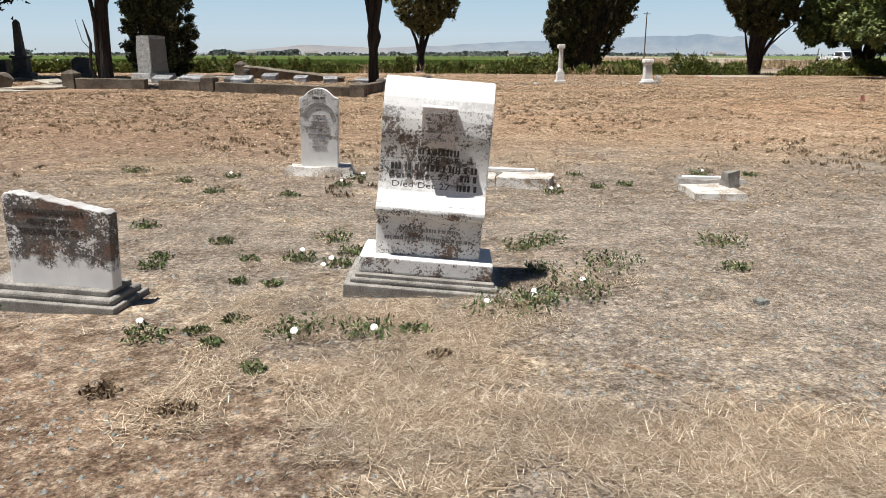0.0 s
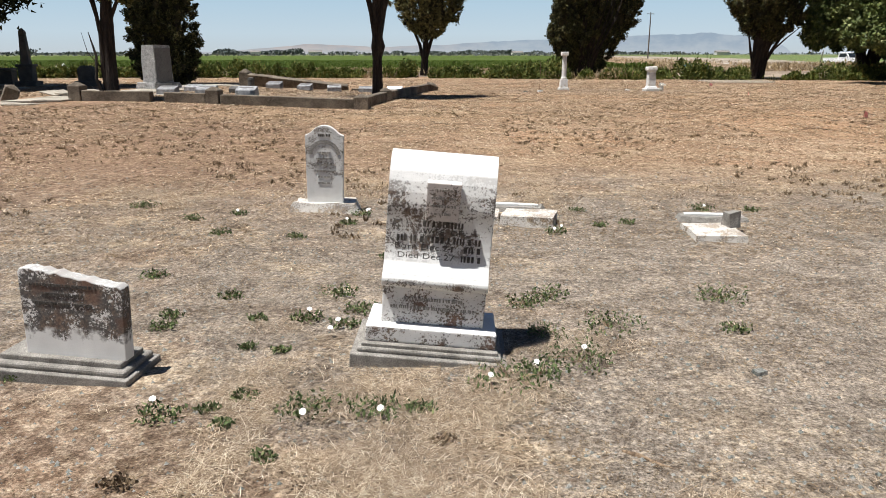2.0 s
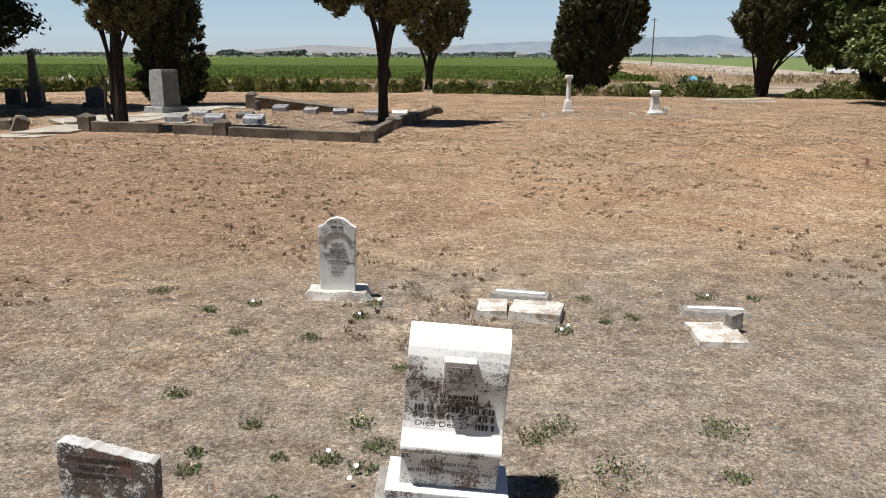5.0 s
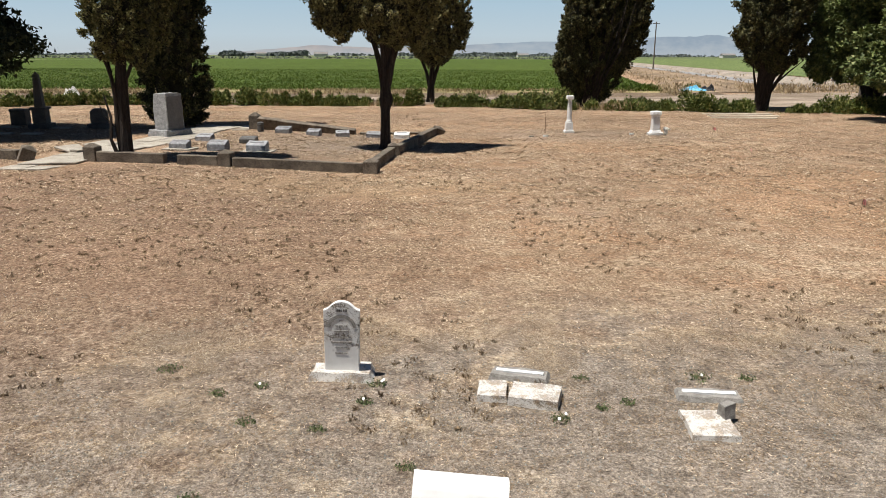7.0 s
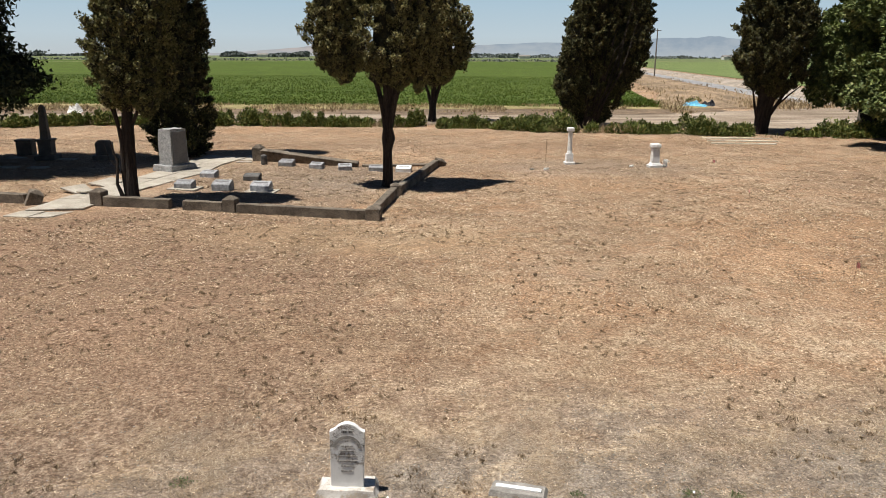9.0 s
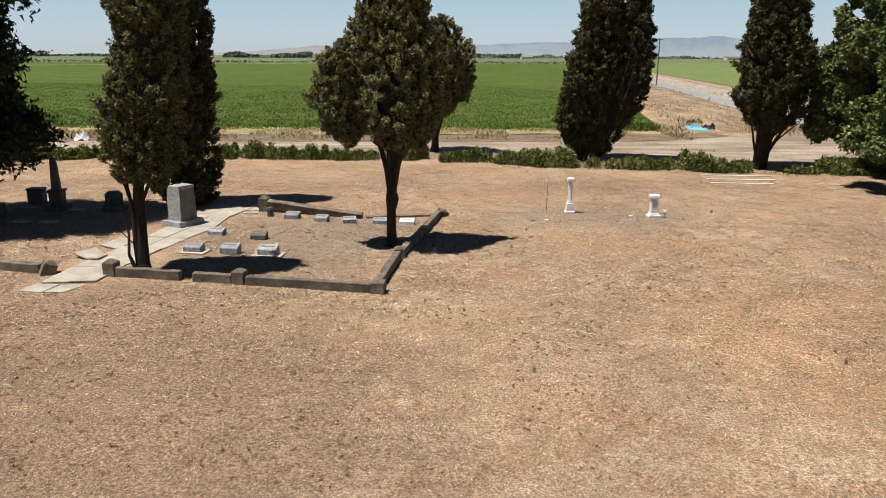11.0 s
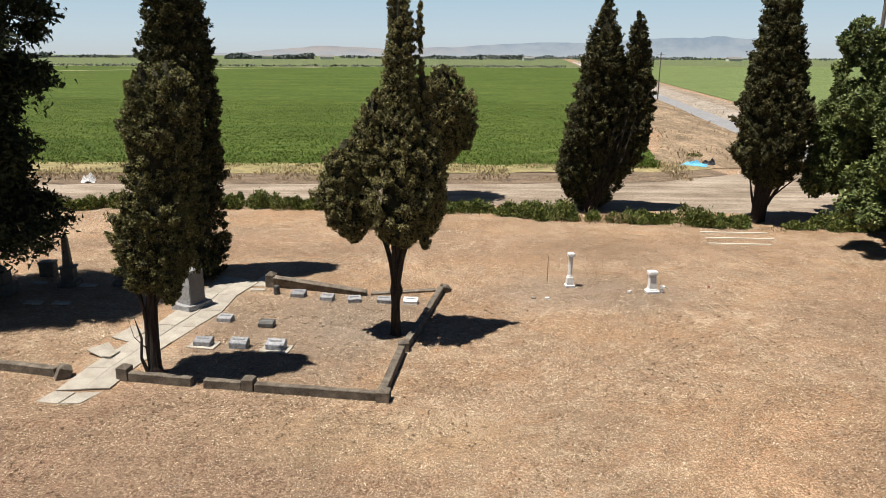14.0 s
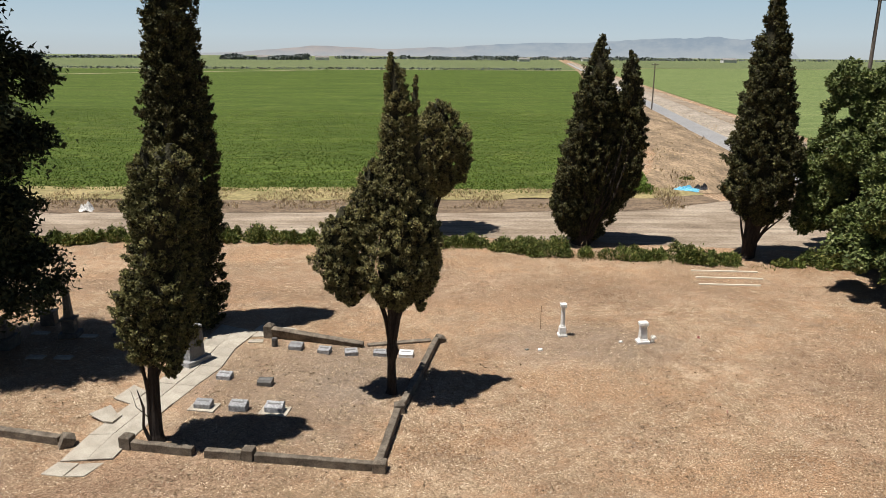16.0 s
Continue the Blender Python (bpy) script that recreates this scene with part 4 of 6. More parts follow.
# broken-topped cypress inside the plot
tree("cypress_tree", -2.93, 31.59, "cypress with bare trunk, full crown and thin spire inside plot",
     [[(0.3, 0, 4.2, 0.5), (0.25, 0, 4.9, 1.55), (0.3, 0, 6.2, 2.05), (0.3, 0, 8.0, 1.75), (0.2, 0, 9.6, 1.15), (0.25, 0, 10.8, 0.85), (0.35, 0, 12.0, 0.75), (0.4, 0, 13.4, 0.62), (0.25, 0, 14.6, 0.4), (0.1, 0, 15.35, 0.06)],
      [(-1.7, -0.3, 4.4, 0.3), (-2.0, -0.3, 5.2, 1.0), (-2.35, -0.3, 6.6, 1.15), (-2.2, -0.2, 8.0, 0.85), (-2.0, -0.2, 8.9, 0.2)],
      [(-1.3, -0.2, 7.0, 0.5), (-1.0, -0.2, 9.0, 0.85), (-0.8, -0.1, 10.3, 0.5), (-0.7, -0.1, 11.0, 0.1)],
      [(1.3, 0.2, 4.1, 0.2), (1.4, 0.2, 5.6, 0.9), (1.5, 0.2, 7.6, 0.85), (1.3, 0.2, 9.4, 0.55), (1.25, 0.1, 11.0, 0.35), (1.15, 0.1, 12.2, 0.08)],
      [(1.15, 0, 12.5, 0.1), (1.1, 0, 13.4, 0.22), (1.15, 0, 14.5, 0.04)]],
     [(0, 0, -0.1, 0.31), (0.0, 0, 0.3, 0.22), (0, 0, 1.6, 0.20), (0.02, 0, 2.1, 0.27), (0.0, 0, 2.5, 0.21), (0.05, 0, 3.6, 0.2), (0.2, 0, 6, 0.16), (0.3, 0, 12, 0.06)],
     [[(0.0, 0, 2.2, 0.16), (-0.16, 0, 3.4, 0.13), (-0.45, -0.2, 4.6, 0.09), (-1.3, -0.3, 6.2, 0.04)], [(0.05, -0.1, 2.3, 0.14), (0.22, -0.1, 3.5, 0.12), (0.50, 0, 4.8, 0.08), (1.1, 0.1, 6.5, 0.03)],
      [(0, -0.1, 2.4, 0.1), (-0.03, -0.2, 3.6, 0.10), (-0.15, -0.2, 5.0, 0.05)], [(0.1, 0.1, 2.4, 0.11), (0.32, 0.2, 3.6, 0.09), (0.8, 0.3, 5.0, 0.04)], [(-0.1, 0, 2.6, 0.07), (-0.28, -0.2, 3.8, 0.05), (-0.7, -0.2, 5.0, 0.02)]],
     M_CYPRESS_OLIVE, 63)
# rounder cypress by the road
tree("cypress_tree", -1.9, 64.0, "rounded olive cypress on bare forked trunk beside the road",
     [[(0.2, 0, 3.2, 0.8), (0.4, 0, 4.4, 2.3), (0.5, 0, 6.2, 3.0), (0.5, 0, 8.2, 2.9), (0.5, 0, 10.0, 2.1), (0.4, 0, 11.2, 0.7), (0.4, 0, 11.6, 0.1)],
      [(-1.6, 0, 5.5, 0.6), (-1.9, 0, 7.5, 1.2), (-1.7, 0, 9.6, 0.6), (-1.6, 0, 10.4, 0.1)]],
     [(0, 0, -0.1, 0.42), (0, 0, 0.5, 0.32), (0.0, 0, 1.5, 0.28), (0.1, 0, 3.0, 0.2), (0.4, 0, 8, 0.06)],
     [[(0.05, 0, 1.2, 0.2), (0.4, 0, 2.4, 0.16), (1.0, 0, 4.0, 0.08)], [(-0.05, 0, 1.2, 0.18), (-0.4, 0, 2.6, 0.13), (-1.2, 0, 4.4, 0.06)]],
     M_CYPRESS_OLIVE, 64, per_metre=5.5, size=0.155, clump=0.34, leaves=70, shrink=0.5)
# twin-topped cypress with bared stems
fan = []
for k in range(13):
    s = k / 12
    fan.append([(-0.4 + 0.8 * s, -0.40, 0.0, 0.09), (-0.5 + 1.5 * s + 0.1 * math.sin(3 * k), -1.0, 2.2, 0.06), (-0.3 + 2.5 * s + 0.15 * math.sin(5 * k), -1.15, 5.0 + math.sin(k), 0.04), (0.3 + 2.9 * s, -0.8, 8.2 + 1.6 * math.sin(k * 2.1), 0.018)])
tree("cypress_tree", 10.85, 59.7, "twin-topped dark cypress with a fan of bare stems",
     [[(-0.2, 0.4, 0.4, 1.0), (-0.3, 0.4, 1.6, 1.7), (-0.4, 0.5, 3.6, 2.5), (-0.1, 0.5, 6.0, 2.45), (0.2, 0.4, 9.0, 2.1), (0.4, 0.3, 12.0, 1.75), (0.6, 0.2, 14.5, 1.1), (0.6, 0.2, 16.0, 0.5), (0.6, 0.2, 17.0, 0.06)],
      [(1.5, 0.7, 2.8, 0.6), (2.6, 0.6, 4.0, 1.5), (3.3, 0.5, 6.5, 1.65), (3.4, 0.4, 9.5, 1.35), (3.2, 0.3, 12.5, 1.05), (3.1, 0.2, 14.4, 0.75), (3.0, 0.2, 15.7, 0.08)],
      [(-1.6, -0.8, 1.2, 0.5), (-1.9, -0.8, 3.0, 1.1), (-1.6, -0.9, 6.0, 1.1), (-0.9, -0.8, 9.0, 0.9), (-0.4, -0.6, 11.5, 0.2)],
      [(0.3, 1.0, 0.5, 1.4), (1.2, 1.3, 3.0, 2.2), (1.6, 1.2, 7.0, 2.2), (1.8, 1.0, 11.0, 1.2), (2.0, 0.9, 12.5, 0.3)]],
     [(-0.1, 0, -0.1, 0.85), (0, 0, 0.6, 0.7), (0.1, 0, 2.0, 0.55), (0.5, 0.2, 6, 0.3), (0.9, 0.2, 13, 0.08)], fan,
     M_CYPRESS_DARK, 65, per_metre=5.0, size=0.155, clump=0.34, leaves=62)
# leaning pointed cypress
tree("cypress_tree", 23.17, 56.1, "tall pointed dark cypress with a stout bare trunk beside the road",
     [[(0.4, 0, 2.7, 0.7), (0.4, 0, 3.7, 2.2), (0.35, 0, 5.5, 2.75), (0.25, 0, 8.0, 2.6), (0.2, 0, 11.0, 2.2), (0.15, 0, 14.0, 1.7), (0.1, 0, 17.0, 1.05), (0.0, 0, 19.2, 0.5), (0.0, 0, 20.6, 0.05)],
      [(-0.9, -0.7, 8.5, 0.4), (-0.8, -0.6, 11.0, 1.0), (-0.6, -0.5, 13.5, 0.9), (-0.4, -0.4, 15.8, 0.15)], [(1.5, -0.6, 5.0, 0.5), (1.6, -0.6, 8.0, 1.1), (1.4, -0.5, 11.0, 0.8), (1.1, -0.4, 13.5, 0.1)]],
     [(-0.1, 0, -0.1, 0.70), (0.0, 0, 0.5, 0.55), (0.05, 0, 1.8, 0.52), (0.15, 0, 3.0, 0.55), (0.2, 0, 6, 0.35), (0.1, 0, 14, 0.1)],
     [[(-0.3, -0.1, 0.8, 0.14), (-0.7, -0.2, 2.0, 0.1), (-1.0, -0.2, 3.4, 0.05)], [(0.5, -0.2, 1.4, 0.16), (1.2, -0.4, 2.8, 0.1), (2.0, -0.5, 4.0, 0.05)], [(0.6, -0.3, 1.8, 0.08), (1.6, -0.6, 2.9, 0.05), (2.4, -0.7, 3.6, 0.02)], [(0.4, -0.3, 1.6, 0.1), (0.7, -0.5, 3.0, 0.07), (0.9, -0.6, 4.4, 0.03)]],
     M_CYPRESS_DARK, 66, per_metre=5.5, size=0.155, clump=0.34, leaves=66)

# broad leafy tree at the end of the road
rng = np.random.RandomState(67)
broad_lobes = []
for k in range(95):
    a, s = rng.rand() * 2 * math.pi, rng.rand()
    z = 2.9 + 10.6 * rng.rand()
    reach = 6.3 * math.sqrt(max(0.08, 1 - ((z - 6.0) / 8.8) ** 2)) * (0.40 + 0.60 * s)
    r = 0.6 + 1.0 * rng.rand()
    bx, by = 1.2 + reach * math.cos(a), reach * math.sin(a)
    broad_lobes.append([(bx, by, z - r * 0.9, 0.3), (bx, by, z - r * 0.4, r * 0.9), (bx, by, z + r * 0.3, r), (bx, by, z + r * 0.9, r * 0.55), (bx, by, z + r * 1.15, 0.1)])
for bx, by, z, r in ((-4.1, -0.3, 4.3, 1.2), (-4.0, 0.0, 6.0, 1.2), (-3.1, -0.6, 3.6, 1.3), (-2.9, -0.9, 5.2, 1.4), (-1.7, -1.6, 3.0, 1.1), (-3.6, 0.2, 6.8, 1.2), (-0.2, -2.6, 2.7, 1.2), (1.6, -3.0, 2.6, 1.2)):
    broad_lobes.append([(bx, by, z - r * 0.9, 0.3), (bx, by, z - r * 0.4, r * 0.9), (bx, by, z + r * 0.3, r), (bx, by, z + r * 0.9, r * 0.55), (bx, by, z + r * 1.15, 0.1)])
broad_limbs = []
for k in range(9):
    a = 2 * math.pi * k / 9 + 0.3
    broad_limbs.append([(0.15 * math.cos(a), 0.15 * math.sin(a), 0.3, 0.24), (0.9 * math.cos(a), 0.7 * math.sin(a), 2.2, 0.17), (2.0 * math.cos(a) + 0.5, 1.8 * math.sin(a), 5.0, 0.10), (3.6 * math.cos(a) + 1.0, 3.4 * math.sin(a), 8.5, 0.03)])
tree("broadleaf_tree", 31.3, 56.0, "broad leafy green tree with many dark stems beside the road", broad_lobes,
     [(0, 0, -0.1, 0.6), (0, 0, 0.4, 0.45), (0.1, 0, 1.2, 0.35), (0.5, 0, 4, 0.22), (1.2, 0, 10, 0.06)], broad_limbs, M_BROAD, 67, per_metre=2.2, size=0.24, clump=0.55, leaves=84, tall=0.8, shrink=0, rise=-0.1)

rng = np.random.RandomState(70)
side_lobes = []
for k in range(40):
    a, z = rng.rand() * 2 * math.pi, 3.2 + 7.5 * rng.rand()
    reach = 5.8 * math.sqrt(max(0.08, 1 - ((z - 5.5) / 7.0) ** 2)) * math.sqrt(rng.rand())
    r = 1.0 + 0.8 * rng.rand()
    bx, by = reach * math.cos(a), 0.75 * reach * math.sin(a)
    side_lobes.append([(bx, by, z - r * 0.9, 0.3), (bx, by, z - r * 0.4, r * 0.9), (bx, by, z + r * 0.3, r), (bx, by, z + r * 0.9, r * 0.55), (bx, by, z + r * 1.15, 0.1)])
for bx, by, z, r in ((-6.0, 0.0, 3.1, 0.9), (-5.2, -1.6, 2.9, 1.0), (-4.6, 1.2, 3.5, 1.2), (-5.4, 0.5, 4.6, 1.1), (-3.8, -2.6, 3.1, 1.1), (-3.0, -0.6, 3.8, 1.3), (-2.2, -2.9, 2.8, 1.1), (-4.9, -0.4, 3.4, 1.2), (-3.2, -1.7, 2.9, 1.2), (-5.7, -2.3, 2.6, 0.7), (-4.4, -3.4, 2.6, 0.8)):
    side_lobes.append([(bx, by, z - r * 0.9, 0.3), (bx, by, z - r * 0.4, r * 0.9), (bx, by, z + r * 0.3, r), (bx, by, z + r * 0.9, r * 0.55), (bx, by, z + r * 1.15, 0.1)])
tree("broadleaf_tree", 31.4, 47.6, "broad leafy green tree shading the edge of the cemetery", side_lobes,
     [(0, 0, -0.1, 0.5), (0, 0, 0.4, 0.4), (0.1, 0, 1.2, 0.34), (0.2, 0, 4, 0.22), (0.2, 0, 10, 0.06)], broad_limbs[:5], M_BROAD, 71, per_metre=2.0, size=0.24, clump=0.55, leaves=80, tall=0.8, shrink=0, rise=-0.1)

# dark spreading conifer at the left, in layers of drooping boughs
rng = np.random.RandomState(68)
cedar = thing("conifer_tree", pose(-24.7, 34.4, 0), "dark spreading conifer with drooping layered boughs", "tree", "cemetery trees")
bm = bmesh.new()
tube(bm, [(0, 0, -0.1), (0, 0, 1), (0, 0, 8), (0, 0, 16), (0, 0, 23)], [0.6, 0.5, 0.38, 0.22, 0.05], 12, 3.0, 0.2)
part("trunk", bm, M_BARK, cedar)
cc = []
for k in range(120):
    z = 4.6 + 19.0 * (k / 120)
    a = k * 2.399 + rng.normal(0, 0.3)
    reach = 5.5 * max(0.05, 1 - (max(0.0, z - 8.0) / 17.0) ** 3) ** 0.5 * rng.uniform(0.45, 1.0)
    tip = np.array([reach * math.cos(a), reach * math.sin(a), z - 0.30 * reach + rng.normal(0, 0.5)])
    root = np.array([0, 0, z])
    bm = bmesh.new()
    tube(bm, [tuple(root), tuple(root * 0.5 + tip * 0.5 + (0, 0, 0.35)), tuple(tip)], [0.10, 0.06, 0.015], 5)
    part("limb", bm, M_BARK, cedar)
    side = np.array([-math.sin(a), math.cos(a), 0])
    for q in range(int(6 + 4.2 * reach)):
        s = rng.rand() ** 0.6
        p = root + s * (tip - root) + side * rng.normal(0, 0.55) * (0.3 + s)
        p = p + np.array([0, 0, 0.35 * math.sin(3.1 * s) - abs(rng.normal(0, 0.35))])
        m = 66
        cc.append(p + rng.normal(0, 1, (m, 3)) * np.array([0.30, 0.30, 0.24]) * rng.uniform(0.7, 1.4))
cc = np.concatenate(cc)
m = len(cc)
way = unit(rng.normal(size=(m, 3)) - np.array([0, 0, 0.3]))
v, f = blades(cc, way, unit(np.cross(way, rng.normal(size=(m, 3)))), rng.uniform(0.2, 0.36, m), rng.uniform(0.12, 0.22, m))
soup("crown", v, f, M_CEDAR, cedar)


# ---- the nearest gravestones ----
def bars(parent, material, y, rows, z_top, pitch, width, height, seed, x0=0.0, depth=0.004):
    """Lines of unreadable cut writing as short bars on a front face at depth y."""
    rng = np.random.RandomState(seed)
    for k in range(rows):
        w = width * rng.uniform(0.55, 1.0)
        z = z_top - k * pitch
        bm = bmesh.new()
        x = -w / 2
        while x < w / 2:
            step = rng.uniform(0.22, 0.62) * height
            one = block(x0 + x, x0 + min(x + step, w / 2), y - depth, y + 0.004, z - height / 2, z + height / 2, 0)
            me = bpy.data.meshes.new("tmp")
            one.to_mesh(me)
            one.free()
            bm.from_mesh(me)
            bpy.data.meshes.remove(me)
            x += step + height * rng.choice([0.22, 0.22, 0.22, 0.6])
        part("inscription", bm, material, parent)["kind"] = "stuff"


def words(parent, material, text, x, y, z, size, width=None, lean=0.0):
    """Cut lettering on a front face."""
    cu = bpy.data.curves.new("inscription", "FONT")
    cu.body, cu.size, cu.extrude, cu.align_x, cu.resolution_u = text, size, 0.0025, "CENTER", 2
    tmp = new("inscription", cu)
    bpy.context.view_layer.update()
    me = bpy.data.meshes.new_from_object(tmp)
    span = max(v.co.x for v in me.vertices) - min(v.co.x for v in me.vertices)
    bpy.data.objects.remove(tmp)
    bpy.data.curves.remove(cu)
    ob = link_mesh("inscription", me, material, parent)
    ob["kind"] = "stuff"
    k = width / span if width else 1.0
    ob.matrix_local = pose(x, y, z, 90 - lean, 0, 0) @ Matrix.Diagonal((k, 1, 1, 1))
    return ob


def moulded(parent, x0, x1, y0, y1, tiers):
    """A plinth of courses (inset, z0, z1, bevel)."""
    for inset, z0, z1, edge in tiers:
        part("plinth_course", block(x0 + inset, x1 - inset, y0 + inset, y1 - inset, z0, z1, edge, 3), M_GRANITE, parent, "grey moulded stone course")


# the leaning scroll monument
mon = thing("scroll_gravestone", pose(-0.138, 4.11, -0.013, 0, 4.6, -1.0), "leaning white marble scroll gravestone spotted with dark lichen on stepped base", "gravestone", "near gravestones")
moulded(mon, -0.47, 0.47, 0.0, 0.60, [(0.0, -0.10, 0.075, 0.012), (0.035, 0.07, 0.105, 0.016), (0.06, 0.10, 0.125, 0.006)])
part("base", block(-0.395, 0.395, 0.10, 0.50, 0.125, 0.225, 0.014, 3), M_BASE, mon, "white marble base stone")
part("die", block(-0.312, 0.312, 0.185, 0.37, 0.225, 0.46, 0.008, 2), M_BASE, mon, "inscribed white marble block")
prof = []
for k in range(9):  # lower lip, rolled forward
    a = radians(-70 - 22 * k)
    prof.append((0.185 + 0.045 * math.cos(a) - 0.02, 0.505 + 0.045 * math.sin(a)))
prof += [(0.150, 0.545), (0.176, 0.575), (0.198, 0.61), (0.212, 0.65), (0.220, 0.70), (0.222, 0.76), (0.221, 0.82), (0.216, 0.88), (0.208, 0.94)]
FACE = prof[9:]
for k in range(12):  # the top rolled back
    a = radians(180 - 13 * k)
    prof.append((0.370 + 0.163 * math.cos(a), 0.965 + 0.295 * math.sin(a)))
prof += [(0.485, 1.03), (0.42, 0.99), (0.36, 0.95), (0.335, 0.8), (0.33, 0.6), (0.345, 0.462), (0.20, 0.461)]
part("tablet", prism(prof, -0.318, 0.318, "x", 0.006, 2), M_MONUMENT, mon, "curved scroll tablet with a rolled top")
plq = part("plaque", block(-0.099, 0.099, -0.075, 0.0, -0.115, 0.115, 0.006, 2), M_PLAQUE, mon, "raised square plaque with worn writing")
plq.matrix_local = pose(0.008, 0.222, 1.003, 5, 0, 1.5)
bars(plq, M_INK_PALE, -0.0775, 4, 0.075, 0.048, 0.16, 0.014, 71)


def on_face(z, out=0.002):
    """Depth and backward lean in degrees of the tablet's curved front at height z."""
    ys, zs = [p[0] for p in FACE], [p[1] for p in FACE]
    y0, y1 = np.interp(z - 0.012, zs, ys), np.interp(z + 0.012, zs, ys)
    return float((y0 + y1) / 2) - out, math.degrees(math.atan2(float(y1 - y0), 0.024))


for text, x, z, width in (("WIFE  OF", 0.02, 0.786, 0.24), ("Born Dec.24", -0.085, 0.688, 0.35), ("Died Dec.27", -0.070, 0.634, 0.34)):
    y, lean = on_face(z + 0.016)
    words(mon, M_INK, text, x, y, z, 0.050, width, lean)
for x, z, width, height, seed in ((0.02, 0.850, 0.40, 0.036, 72), (0.0, 0.754, 0.60, 0.038, 73), (0.21, 0.704, 0.17, 0.036, 74), (0.21, 0.650, 0.17, 0.036, 75)):
    bars(mon, M_INK, on_face(z)[0], 1, z, 0.1, width, height, seed, x)
bars(mon, M_INK_PALE, 0.185, 2, 0.385, 0.055, 0.52, 0.020, 76)

# the broad low stone with the sloping broken top
low = thing("low_gravestone", pose(-2.218, 3.93, -0.015, 0, 2.5, -6.0), "low broken marble gravestone, upper half dark with lichen, on moulded plinth", "gravestone", "near gravestones")
moulded(low, -0.50, 0.385, 0.0, 0.40, [(0.0, -0.08, 0.055, 0.010), (0.03, 0.05, 0.092, 0.020), (0.07, 0.088, 0.125, 0.010)])
pts = [(-0.285, 0.12), (-0.294, 0.62), (-0.28, 0.642), (-0.224, 0.648), (-0.186, 0.635), (-0.148, 0.642), (-0.101, 0.622), (-0.063, 0.632), (-0.025, 0.615), (0.032, 0.61), (0.079, 0.598), (0.117, 0.602), (0.155, 0.588), (0.212, 0.582), (0.259, 0.572), (0.297, 0.576), (0.325, 0.56), (0.325, 0.12)]
part("tablet", prism(pts, 0.115, 0.205, "y", 0.007, 2), M_LEFT, low, "slab of marble with a ragged sloping top")
bars(low, M_INK, 0.115, 3, 0.555, 0.055, 0.42, 0.018, 77, -0.03)

# the arched stone behind
arch = thing("arched_gravestone", pose(-1.47, 8.56, 0.0, 0, 1.2, 1.0), "small white marble gravestone with curved shoulders and worn lettering", "gravestone", "near gravestones")
bm = block(-0.42, 0.42, -0.10, 0.34, -0.06, 0.115, 0.02, 2, (0.07, 0.06), 0.035)
part("base", bm, M_FALLEN, arch, "rough stained white base slab")
pts = [(-0.212, 0.09), (-0.225, 0.90), (-0.20, 0.905), (-0.165, 0.925), (-0.13, 0.96), (-0.09, 0.99), (-0.045, 1.008), (0.0, 1.015), (0.045, 1.008), (0.09, 0.99), (0.13, 0.96), (0.165, 0.925), (0.20, 0.905), (0.225, 0.90), (0.212, 0.09)]
part("tablet", prism(pts, 0.06, 0.135, "y", 0.008, 2), M_SMALL, arch, "marble tablet")
bm = bmesh.new()
for k in range(15):
    a = radians(12 + 156 * k / 14)
    one = block(-0.016, 0.016, -0.004, 0.004, -0.022, 0.022, 0)
    me = bpy.data.meshes.new("tmp")
    one.to_mesh(me)
    one.free()
    me.transform(pose(0.165 * math.cos(a), 0.058, 0.66 + 0.165 * math.sin(a), 0, 90 - math.degrees(a), 0))
    bm.from_mesh(me)
    bpy.data.meshes.remove(me)
part("inscription", bm, M_INK_PALE, arch)["kind"] = "stuff"
bars(arch, M_INK_PALE, 0.058, 6, 0.70, 0.072, 0.28, 0.020, 78)
bars(arch, M_INK, 0.058, 1, 0.90, 0.05, 0.18, 0.03, 79)


# fallen pieces
def fallen(name, x, y, w, d, h, turn, material, label, wear=0.012, z=0.0, tilt=0.0):
    t = part(name, block(-w / 2, w / 2, -d / 2, d / 2, -0.05, h, 0.01, 2, (0.01, 0.01), wear), material)
    x, y, h = seat(x, y)
    t.matrix_world = pose(x, y, z + h, tilt, 0, turn)
    return tagged(t, label, "stone slab", "fallen gravestone pieces")


def socket(x, y, w, d, h, turn, slot, label):
    t = thing("gravestone_base", pose(x, y, 0, 0, 0, turn), label, "stone base", "empty gravestone bases")
    part("block", block(-w / 2, w / 2, -d / 2, d / 2, -0.05, h, 0.02, 2, (0.05, 0.05), 0.018), M_GRANITE, t)
    part("tablet_stump", block(-slot / 2, slot / 2, -0.035, 0.035, h - 0.03, h + 0.022, 0.006, 1), M_WHITE, t, "white broken tablet stump")


fallen("fallen_slab", 0.40, 8.25, 0.36, 0.44, 0.06, -5, M_FALLEN, "short broken white marble slab lying in the dirt")
fallen("fallen_slab", 0.90, 8.10, 0.60, 0.46, 0.09, -14, M_FALLEN, "long broken white marble slab lying in the dirt")
socket(0.77, 8.70, 0.78, 0.36, 0.06, -13, 0.60, "earth-stained stone base with a white tablet stump")
socket(2.98, 8.18, 0.80, 0.34, 0.05, -6, 0.62, "sunken grey stone base with a white tablet stump")
fallen("fallen_slab", 2.73, 7.42, 0.52, 0.60, 0.065, -3, M_FALLEN, "square white marble slab with stained carved face", 0.016)
fallen("loose_stone", 2.96, 7.58, 0.16, 0.13, 0.12, 25, M_GRANITE, "broken grey stone chunk lying on the marble slab", 0.03, 0.105)
